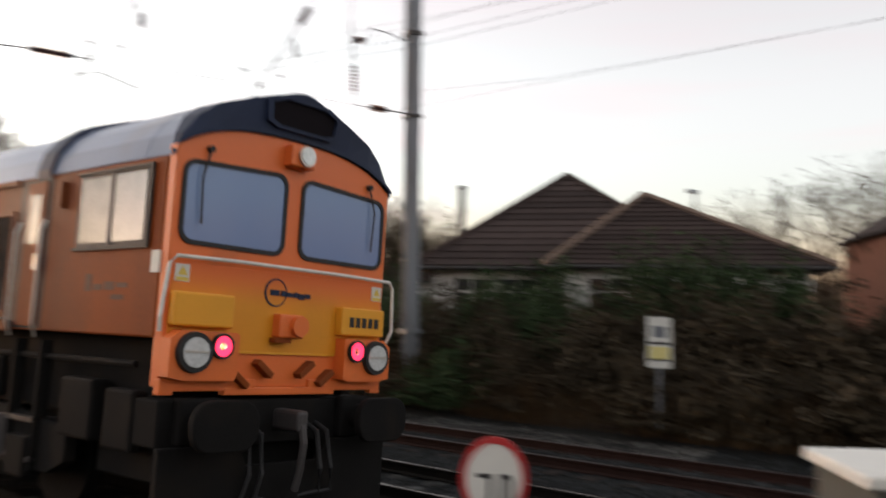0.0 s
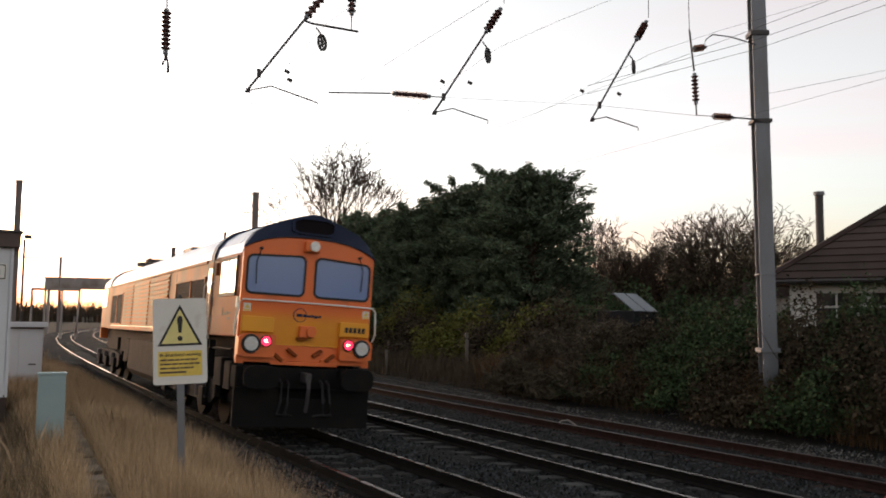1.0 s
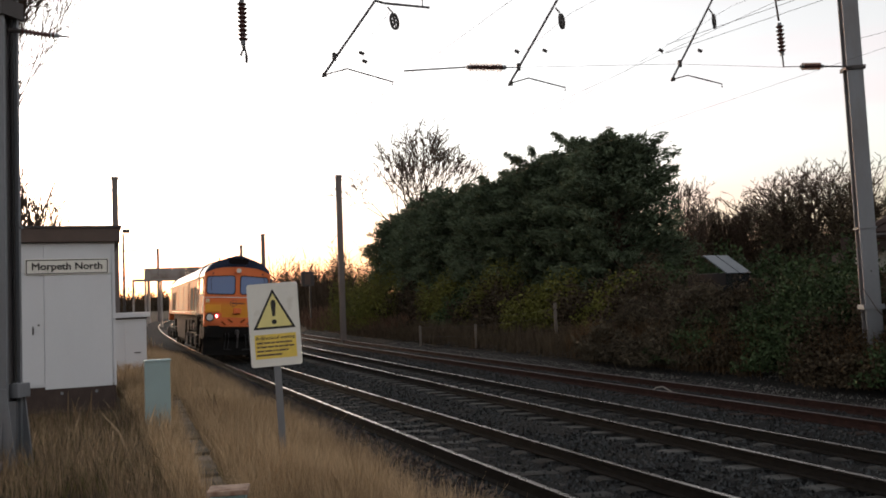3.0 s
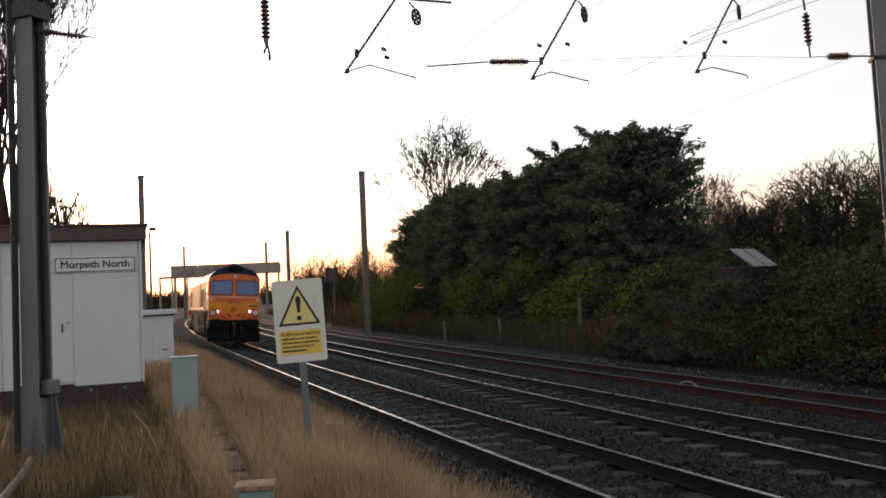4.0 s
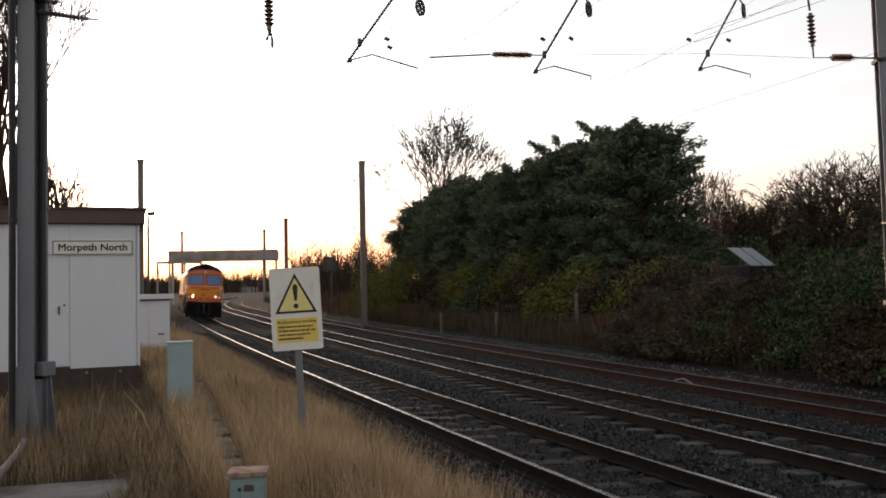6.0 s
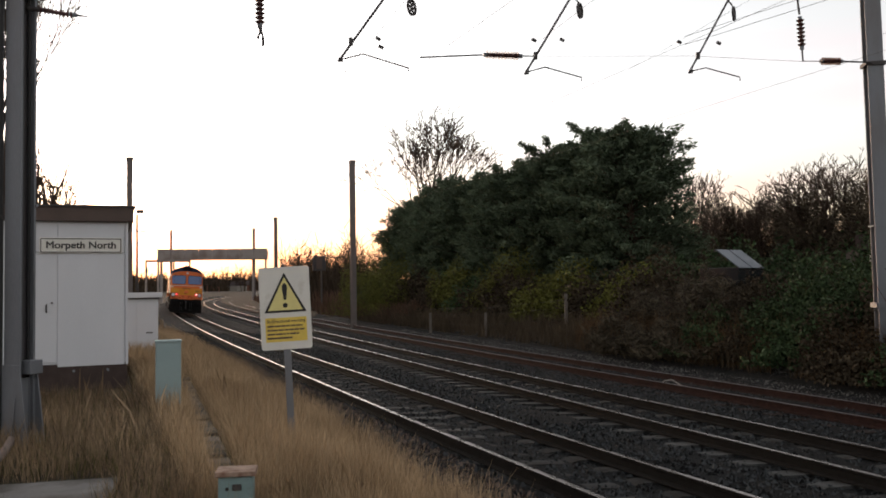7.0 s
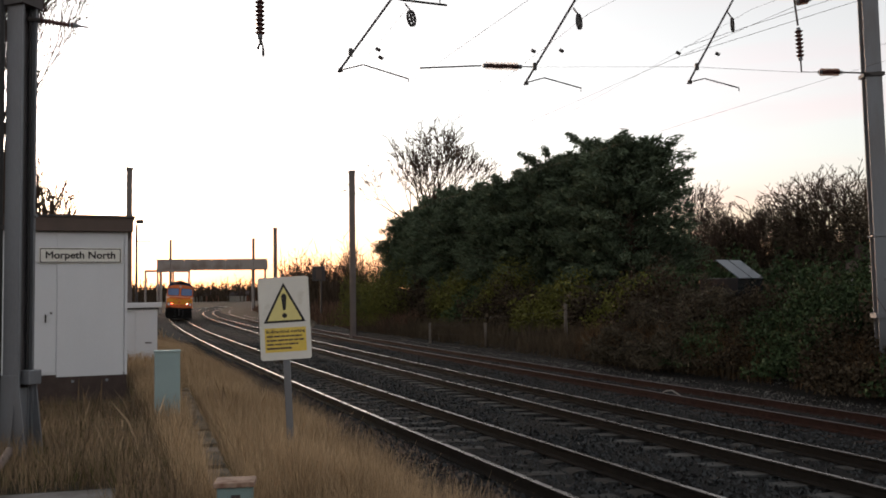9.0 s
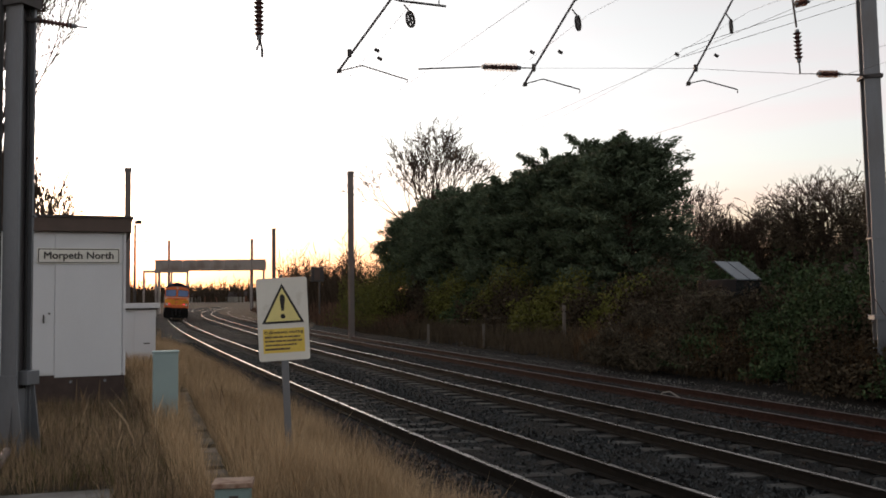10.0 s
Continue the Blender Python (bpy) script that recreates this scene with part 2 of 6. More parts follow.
M["rubber"] = mat("black_rubber", (0.015, 0.015, 0.016), 0.6, var=0.1, bump=0)
# pale base adds to the gloss, in place of a brighter sky reflection
M["side_glass"] = mat("pale_side_glass", (0.125, 0.125, 0.10), 0.14, var=0.5, scale=2.5, bump=0, spec=0.6)
M["tail_red"] = glow("tail_lamp_red", (1.0, 0.025, 0.075), 0.85)
M["tail_core"] = glow("tail_lamp_core", (1.0, 0.50, 0.28), 75.0)
M["lamp_glass"] = mat("lamp_reflector", (0.62, 0.64, 0.64), 0.2, 0.2, var=0.25, scale=20, bump=0)
M["dull_glass"] = mat("greenhouse_glass", (0.075, 0.098, 0.12), 0.4, var=0.15, scale=2, bump=0, spec=0.6)


def glass_mat(name, tint):
    m = bpy.data.materials.new(name)
    m.use_nodes = True
    bs = m.node_tree.nodes["Principled BSDF"]
    bs.inputs["Base Color"].default_value = (*tint, 1)
    bs.inputs["Roughness"].default_value, bs.inputs["Specular IOR Level"].default_value = 0.08, 0.5
    bs.inputs["IOR"].default_value = 1.5
    return m


def fading_paint(name, low, high, z0, z1):
    """Paint sprayed from one colour into another over a height."""
    m = mat(name, low, 0.45, var=0.1, scale=2, bump=0.02)
    n, l = m.node_tree.nodes, m.node_tree.links
    bs = n["Principled BSDF"]
    old = bs.inputs["Base Color"].links[0].from_socket
    tc = n.new("ShaderNodeTexCoord")
    sp = n.new("ShaderNodeSeparateXYZ")
    mr = n.new("ShaderNodeMapRange")
    mr.interpolation_type = "SMOOTHSTEP"
    mr.inputs["From Min"].default_value, mr.inputs["From Max"].default_value = z0, z1
    mx = n.new("ShaderNodeMix")
    mx.data_type = "RGBA"
    l.new(tc.outputs["Object"], sp.inputs[0])
    l.new(sp.outputs["Z"], mr.inputs[0])
    l.new(mr.outputs[0], mx.inputs["Factor"])
    l.new(old, mx.inputs["A"])
    mx.inputs["B"].default_value = (*high, 1)
    l.new(mx.outputs["Result"], bs.inputs["Base Color"])
    return m


M["yellow_fade"] = fading_paint("yellow_to_orange_paint", (0.66, 0.26, 0.012), (0.70, 0.15, 0.028), 1.95, 2.28)
# the blue base colour stands in for reflected sky
M["windscreen"] = glass_mat("sky_tinted_windscreen", (0.16, 0.24, 0.43))
M["window_glass"] = glass_mat("window_glass", (0.02, 0.022, 0.025))


# ================= mesh helpers =================
def mesh_from(name, verts, faces, material, smooth=False):
    me = bpy.data.meshes.new(name)
    me.from_pydata([tuple(v) for v in verts], [], [tuple(f) for f in faces])
    me.materials.append(material)
    if smooth:
        me.polygons.foreach_set("use_smooth", [True] * len(me.polygons))
    me.update()
    return me


def quads_mesh(name, verts, per, material):
    """A mesh of many small polygons of `per` corners each, from an array (n * per, 3)."""
    verts = np.asarray(verts, np.float32)
    nv = len(verts)
    nf = nv // per
    me = bpy.data.meshes.new(name)
    me.vertices.add(nv)
    me.vertices.foreach_set("co", verts.ravel())
    me.loops.add(nv)
    me.loops.foreach_set("vertex_index", np.arange(nv, dtype=np.int32))
    me.polygons.add(nf)
    me.polygons.foreach_set("loop_start", np.arange(0, nv, per, dtype=np.int32))
    me.materials.append(material)
    me.update(calc_edges=True)
    me.validate()
    return me


def part(name, bm, material, parent=None, label="", at=None):
    """Links a bmesh, or a mesh, as one object under a thing or a part."""
    if isinstance(bm, bmesh.types.BMesh):
        me = bpy.data.meshes.new(name)
        bm.normal_update()
        bm.to_mesh(me)
        bm.free()
        me.materials.append(material)
    else:
        me = bm
    ob = new(name, me)
    if parent is not None:
        ob.parent = parent
    if at is not None:
        ob.matrix_basis = at
    if label:
        ob["label"] = label
    return ob


def thing(name, m=None, label="", category="", group="", kind=""):
    ob = new(name)
    ob.empty_display_size = 0.2
    if m is not None:
        ob.matrix_basis = m
    return tagged(ob, label, category, group, kind)


def box(x0, x1, y0, y1, z0, z1, bevel=0.0, bm=None, m=None):
    bm = bm or bmesh.new()
    r = bmesh.ops.create_cube(bm, size=1)
    bmesh.ops.transform(bm, verts=r["verts"], matrix=Matrix.Translation(((x0 + x1) / 2, (y0 + y1) / 2, (z0 + z1) / 2)) @ Matrix.Diagonal((x1 - x0, y1 - y0, z1 - z0, 1)))
    if m is not None:
        bmesh.ops.transform(bm, verts=r["verts"], matrix=m)
    if bevel:
        edges = list({e for v in r["verts"] for e in v.link_edges})
        bmesh.ops.bevel(bm, geom=edges, offset=bevel, segments=2, affect="EDGES", profile=0.5)
    return bm


def cyl(p0, p1, r0, r1=None, n=12, bm=None, caps=True):
    bm = bm or bmesh.new()
    p0, p1 = Vector(p0), Vector(p1)
    d = p1 - p0
    q = d.to_track_quat("Z", "Y").to_matrix().to_4x4()
    bmesh.ops.create_cone(bm, cap_ends=caps, segments=n, radius1=r0, radius2=r0 if r1 is None else r1, depth=d.length, matrix=Matrix.Translation((p0 + p1) / 2) @ q)
    return bm


def prism(poly, axis, a, b, bevel=0.0, bm=None):
    """An outline of (u, v) corners pushed from a to b along an axis: x takes (y, z), y takes (x, z), z takes (x, y)."""
    bm = bm or bmesh.new()
    def put(u, v, w):
        return {"x": (w, u, v), "y": (u, w, v), "z": (u, v, w)}[axis]
    lo = [bm.verts.new(put(u, v, a)) for u, v in poly]
    hi = [bm.verts.new(put(u, v, b)) for u, v in poly]
    n = len(poly)
    fs = [bm.faces.new(lo), bm.faces.new(hi[::-1])]
    fs += [bm.faces.new((lo[i], hi[i], hi[(i + 1) % n], lo[(i + 1) % n])) for i in range(n)]
    bmesh.ops.recalc_face_normals(bm, faces=fs)
    if bevel:
        bmesh.ops.bevel(bm, geom=list({e for f in fs for e in f.edges}), offset=bevel, segments=2, affect="EDGES", profile=0.5)
    return bm


def rounded(x0, x1, z0, z1, r, n=5, top_drop=0.0):
    """A rounded rectangle's outline; top_drop lowers its x1 top corner."""
    pts = []
    for cx, cz, a0, dz in ((x1 - r, z0 + r, -90, 0), (x1 - r, z1 - r - top_drop, 0, 0), (x0 + r, z1 - r, 90, 0), (x0 + r, z0 + r, 180, 0)):
        for i in range(n + 1):
            a = radians(a0 + 90 * i / n)
            pts.append((cx + r * math.cos(a), cz + r * math.sin(a)))
    return pts


def ring(outer, inner, axis, a, b):
    """A frame between two outlines with equally many corners, pushed from a to b along y."""
    bm = bmesh.new()
    n = len(outer)
    v = [[bm.verts.new((u, w, z)) for u, z in line] for line in (outer, inner) for w in (a, b)]
    for i in range(n):
        j = (i + 1) % n
        for p, q in ((0, 1), (1, 3), (3, 2), (2, 0)):
            bm.faces.new((v[p][i], v[p][j], v[q][j], v[q][i]))
    bmesh.ops.recalc_face_normals(bm, faces=bm.faces)
    return bm


def tube(points, r, n=8, bm=None):
    """A round bar along a line of points."""
    bm = bm or bmesh.new()
    pts = [Vector(p) for p in points]
    rings = []
    for i, p in enumerate(pts):
        d = (pts[min(i + 1, len(pts) - 1)] - pts[max(i - 1, 0)]).normalized()
        ref = Vector((0, 0, 1)) if abs(d.z) < 0.9 else Vector((1, 0, 0))
        u = d.cross(ref).normalized()
        w = d.cross(u)
        rings.append([bm.verts.new(p + (u * math.cos(2 * math.pi * k / n) + w * math.sin(2 * math.pi * k / n)) * r) for k in range(n)])
    for a, b in zip(rings, rings[1:]):
        for k in range(n):
            bm.faces.new((a[k], a[(k + 1) % n], b[(k + 1) % n], b[k]))
    bm.faces.new(rings[0][::-1])
    bm.faces.new(rings[-1])
    return bm


def text_part(name, words, size, m, material, parent, depth=0.003, width=None):
    cu = bpy.data.curves.new(name, "FONT")
    cu.body, cu.size, cu.align_x, cu.align_y, cu.extrude = words, size, "CENTER", "CENTER", depth
    cu.bevel_depth = size * 0.022
    tmp = bpy.data.objects.new(name, cu)
    scene.collection.objects.link(tmp)
    bpy.context.view_layer.update()
    me = bpy.data.meshes.new_from_object(tmp)
    bpy.data.objects.remove(tmp)
    me.materials.clear()
    me.materials.append(material)
    if width:
        xs = [v.co.x for v in me.vertices]
        k = width / (max(xs) - min(xs))
        me.transform(Matrix.Diagonal((k, 1, 1, 1)))
    return part(name, me, material, parent, at=m)


rng = np.random.default_rng(7)

# ================= the plan of the lines =================
# heading (radians left of +y), offset, curvature, cant (radians) and height of the three tracks
TRACKS = [(0.39297, 5.1375, 0.000825, 0.0556, 0.0), (0.36822, 8.5165, 0.000518, 0.0402, -0.143), (0.36969, 12.0304, 0.000601, 0.0364, -0.2105)]


def centre_line(i, far=420):
    th, off, k, c, zb = TRACKS[i]
    out = {}
    x = y = 0.0
    for s in range(0, far):
        out[s] = (x, y, th - k * s if s < 100 else None)
        h = th - k * (s + 0.5)
        if s >= 100:
            h = h100 - 0.00125 * (s + 0.5 - 100)
            out[s] = (x, y, h)
        if s == 99:
            h100 = th - k * 100
        x, y = x - math.sin(h), y + math.cos(h)
    x, y = 0.0, 0.0
    for s in range(0, -60, -1):
        if s < 0:
            out[s] = (x, y, th)
        x, y = x + math.sin(th), y - math.cos(th)
    # the loop above stores s = 0 untouched and steps back from it
    return out


LINES = [centre_line(i) for i in range(3)]


def on_track(i, s, o=0.0, z=0.0):
    """The place s metres along track i, o to its right and z above its rails, and the heading there."""
    th, off, k, c, zb = TRACKS[i]
    a = int(math.floor(s))
    f = s - a
    p, q = LINES[i][a], LINES[i][a + 1]
    h = p[2] * (1 - f) + q[2] * f
    x, y = p[0] * (1 - f) + q[0] * f, p[1] * (1 - f) + q[1] * f
    w = off + o * math.cos(c) + z * math.sin(c)
    return Vector((x + math.cos(h) * w, y + math.sin(h) * w, zb + z * math.cos(c) - o * math.sin(c))), h


def plan_so(x, y):
    """Rough distance along and right of the camera's own line parallel to the tracks."""
    h = 0.385
    return -x * math.sin(h) + y * math.cos(h), x * math.cos(h) + y * math.sin(h)


def place(az, r, z=0.0):
    a = radians(az)
    return Vector((math.sin(a) * r, math.cos(a) * r, z))

# ================= ground and lines =================
PROFILE = [(-60, 0.30), (-4.2, 0.30), (-3.2, 0.24), (-2.6, 0.08), (-1.9, -0.05), (-1.2, -0.075), (-0.8, -0.13), (-0.5, -0.19), (0, -0.215), (0.75, -0.235), (1.25, -0.215), (2.2, -0.26), (2.7, -0.322), (3.4, -0.348), (4.1, -0.358), (4.7, -0.35), (5.8, -0.345), (6.9, -0.385), (8.2, -0.40), (9.0, -0.42), (9.7, -0.36), (10.4, -0.1), (12, 0.35), (15, 0.9), (20, 1.2), (60, 1.3)]


def ground_z(x, y):
    s, o = plan_so(x, y)
    s = min(max(s, -50), 400)
    c, h = on_track(0, s)
    o1 = (x - c.x) * math.cos(h) + (y - c.y) * math.sin(h)
    if o1 > 1.7:
        c, h = on_track(2, s)
        o3 = (x - c.x) * math.cos(h) + (y - c.y) * math.sin(h)
        o1 = 6.9 + o3 if o3 > -1.7 else 1.7 + 3.5 * (o1 - 1.7) / (o1 - o3 - 3.4)
    for (a, za), (b, zb) in zip(PROFILE, PROFILE[1:]):
        if o1 <= b:
            return za + (zb - za) * max(0, (o1 - a)) / (b - a)
    return PROFILE[-1][1]


def beside(s, o):
    """A place s along the lines and o right of the first; past the first line's edge it follows the siding."""
    i, oo = (0, o) if o < 1.8 else (2, o - 6.9)
    if 1.8 <= o < 5.2:
        (a, ha), (b, hb) = on_track(0, s, 0), on_track(2, s, 0)
        f = (o - 1.8) / 3.4
        pa = Vector((a.x + math.cos(ha) * 1.8, a.y + math.sin(ha) * 1.8))
        pb = Vector((b.x - math.cos(hb) * 1.7, b.y - math.sin(hb) * 1.7))
        p = pa.lerp(pb, f)
        return p.x, p.y
    c, h = on_track(i, s)
    return c.x + math.cos(h) * oo, c.y + math.sin(h) * oo


def offset_grid(name, material, s_list, o_list, lift, rough):
    """A sheet that follows the first track: rows along it, columns across it."""
    verts, faces = [], []
    for s in s_list:
        for o in o_list:
            x, y = beside(s, o)
            verts.append((x, y, ground_z(x, y) + lift + noise.noise((x * 0.9, y * 0.9, 3)) * rough))
    n = len(o_list)
    for i in range(len(s_list) - 1):
        for j in range(n - 1):
            a = i * n + j
            faces.append((a, a + 1, a + n + 1, a + n))
    return mesh_from(name, verts, faces, material, True)


def far_ground():
    """One sheet to the horizon, rising softly far off."""
    verts, faces = [], []
    rs = [0, 2, 4, 7, 10, 14, 18, 23, 29, 36, 45, 56, 70, 90, 120, 160, 220, 320, 480, 800, 1500, 3500]
    n = 96
    for r in rs:
        for k in range(n):
            a = 2 * math.pi * k / n
            x, y = math.sin(a) * r, math.cos(a) * r
            s, o = plan_so(x, y)
            z = ground_z(x, y) if r < 300 else 0.6
            if -1.9 < o - 5 < (23 if r < 90 else 11):
                z = min(z, -0.5)
            verts.append((x, y, z - 0.12 + max(0, r - 320) * 0.004))
    for i in range(len(rs) - 1):
        for k in range(n):
            b = (k + 1) % n
            faces.append((i * n + k, i * n + b, (i + 1) * n + b, (i + 1) * n + k))
    ob = part("ground", mesh_from("ground", verts, faces, M["soil"], True), None)
    tagged(ob, "brown soil and dead grass beside the railway", "ground", kind="structure")


far_ground()
verge = part("verge", offset_grid("verge", M["soil"], [x * 0.8 for x in range(-12, 60)], [-16, -13, -10.5, -8.5, -7, -6, -5, -4.2, -3.6, -3.0, -2.5, -2.1], 0.0, 0.05), None)
tagged(verge, "rough brown verge under dry grass", "verge", kind="structure")
bank = part("bank", offset_grid("bank", M["soil"], [x * 1.5 for x in range(-14, 70)], [10.0, 10.5, 11.1, 12, 13.5, 15, 18, 22, 30], -0.02, 0.05), None)
tagged(bank, "overgrown brown railway bank", "bank", kind="structure")
bed = part("ballast_bed", offset_grid("ballast_bed", M["ballast"], [float(x) for x in range(-30, 60)] + [60 + 4.0 * x for x in range(0, 85)], [-2.6, -2.1, -1.6, -0.9, 0, 0.9, 1.7, 2.3, 2.8, 3.4, 4.0, 4.5, 5.1, 6.0, 6.9, 7.8, 8.7, 9.4, 10.1], 0.0, 0.03), None)
tagged(bed, "dark grey ballast bed under three tracks", "ballast", kind="structure")


def stones_mesh(name, count, s0, s1, o0, o1, size, material="stone"):
    """Loose stones, each an uneven octahedron."""
    s = s0 + (s1 - s0) * rng.random(count) ** 1.6
    o = o0 + (o1 - o0) * rng.random(count)
    base = np.array([(1, 0, 0), (0, 1, 0), (-1, 0, 0), (0, -1, 0), (0, 0, 1), (0, 0, -1)], float)
    tri = np.array([(0, 1, 4), (1, 2, 4), (2, 3, 4), (3, 0, 4), (1, 0, 5), (2, 1, 5), (3, 2, 5), (0, 3, 5)])
    out = np.empty((count, 24, 3), np.float32)
    rad = size * (0.6 + 0.8 * rng.random((count, 1, 1)))
    shape = base[None] * rad * (0.6 + 0.7 * rng.random((count, 6, 1)))
    ang = rng.random(count) * 6.283
    ca, sa_ = np.cos(ang), np.sin(ang)
    for i in range(count):
        x, y = beside(s[i], o[i])
        v = shape[i].copy()
        v[:, :2] = v[:, :2] @ np.array([[ca[i], sa_[i]], [-sa_[i], ca[i]]])
        v += (x, y, ground_z(x, y))
        out[i] = v[tri.ravel()]
    return quads_mesh(name, out.reshape(-1, 3), 3, M[material])


tagged(part("ballast_stones", stones_mesh("ballast_stones", 50000, 1, 45, -2.4, 10.2, 0.032), None), "loose grey ballast stones between the tracks", "ballast", kind="stuff")


tagged(part("gravel_strip", stones_mesh("gravel_strip", 15000, 6, 46, 8.35, 10.35, 0.030, "pale_stone"), None), "pale grey gravel along the foot of the bank", "gravel", kind="stuff")
tagged(part("brown_gravel", stones_mesh("brown_gravel", 13000, 0, 30, -2.7, -0.95, 0.026, "brown_stone"), None), "brown gravel between the grass and the track", "gravel", kind="stuff")


def rail_mesh(i, o, s0, s1, head):
    prof = [(-0.07, -0.159), (0.07, -0.159), (0.07, -0.148), (0.012, -0.128), (0.012, -0.045), (0.035, -0.034), (0.036, -0.004), (0.03, 0.0), (-0.03, 0.0), (-0.036, -0.004), (-0.035, -0.034), (-0.012, -0.045), (-0.012, -0.128), (-0.07, -0.148)]
    verts, faces, kinds = [], [], []
    ss = [s0 + 1.0 * k for k in range(int(min(s1, 110) - s0))] + [110 + 3.0 * k for k in range(int((s1 - 110) / 3))]
    n = len(prof)
    for s in ss:
        for u, v in prof:
            verts.append(on_track(i, s, o + u, v)[0])
    for k in range(len(ss) - 1):
        for j in range(n):
            b = (j + 1) % n
            faces.append((k * n + j, k * n + b, (k + 1) * n + b, (k + 1) * n + j))
            kinds.append(1 if j in (6, 7, 8) else 0)
    me = mesh_from("rail", verts, faces, M["siding_rust" if i == 2 else "rail_rust"])
    me.materials.append(head)
    me.polygons.foreach_set("material_index", kinds)
    return me


def sleeper_meshes(wood):
    if wood:
        bm = box(-1.25, 1.25, -0.12, 0.12, -0.13, 0, 0.012)
    else:
        bm = prism([(-1.25, -0.2), (1.25, -0.2), (1.25, -0.02), (1.18, 0), (0.55, 0), (0.42, -0.035), (-0.42, -0.035), (-0.55, 0), (-1.18, 0), (-1.25, -0.02)], "y", -0.13, 0.13)
    me = bpy.data.meshes.new("sleeper")
    bm.to_mesh(me)
    bm.free()
    me.materials.append(M["wood_sleeper" if wood else "concrete_sleeper"])
    return me


def build_track(i, label, wood, head):
    tr = thing("railway_track", None, label, "railway track", "railway tracks")
    for o in (-0.7525, 0.7525):
        part("rail", rail_mesh(i, o, -28, 380, head), None, tr)
    me = sleeper_meshes(wood)
    s = -4.0
    r = random.Random(i)
    while s < 95:
        p, h = on_track(i, s, 0, -0.162)
        ob = new("sleeper", me)
        ob.parent = tr
        ob.matrix_basis = pose(p.x, p.y, p.z - r.random() * 0.012, 0, math.degrees(TRACKS[i][3]), math.degrees(h) + r.uniform(-0.6, 0.6))
        s += 0.68
    return tr


build_track(0, "main line track with polished rails on concrete sleepers", False, M["rail_head"])
build_track(1, "second track with worn rails on concrete sleepers", False, M["rail_head"])
build_track(2, "disused siding track with rusty brown rails", True, M["siding_head"])


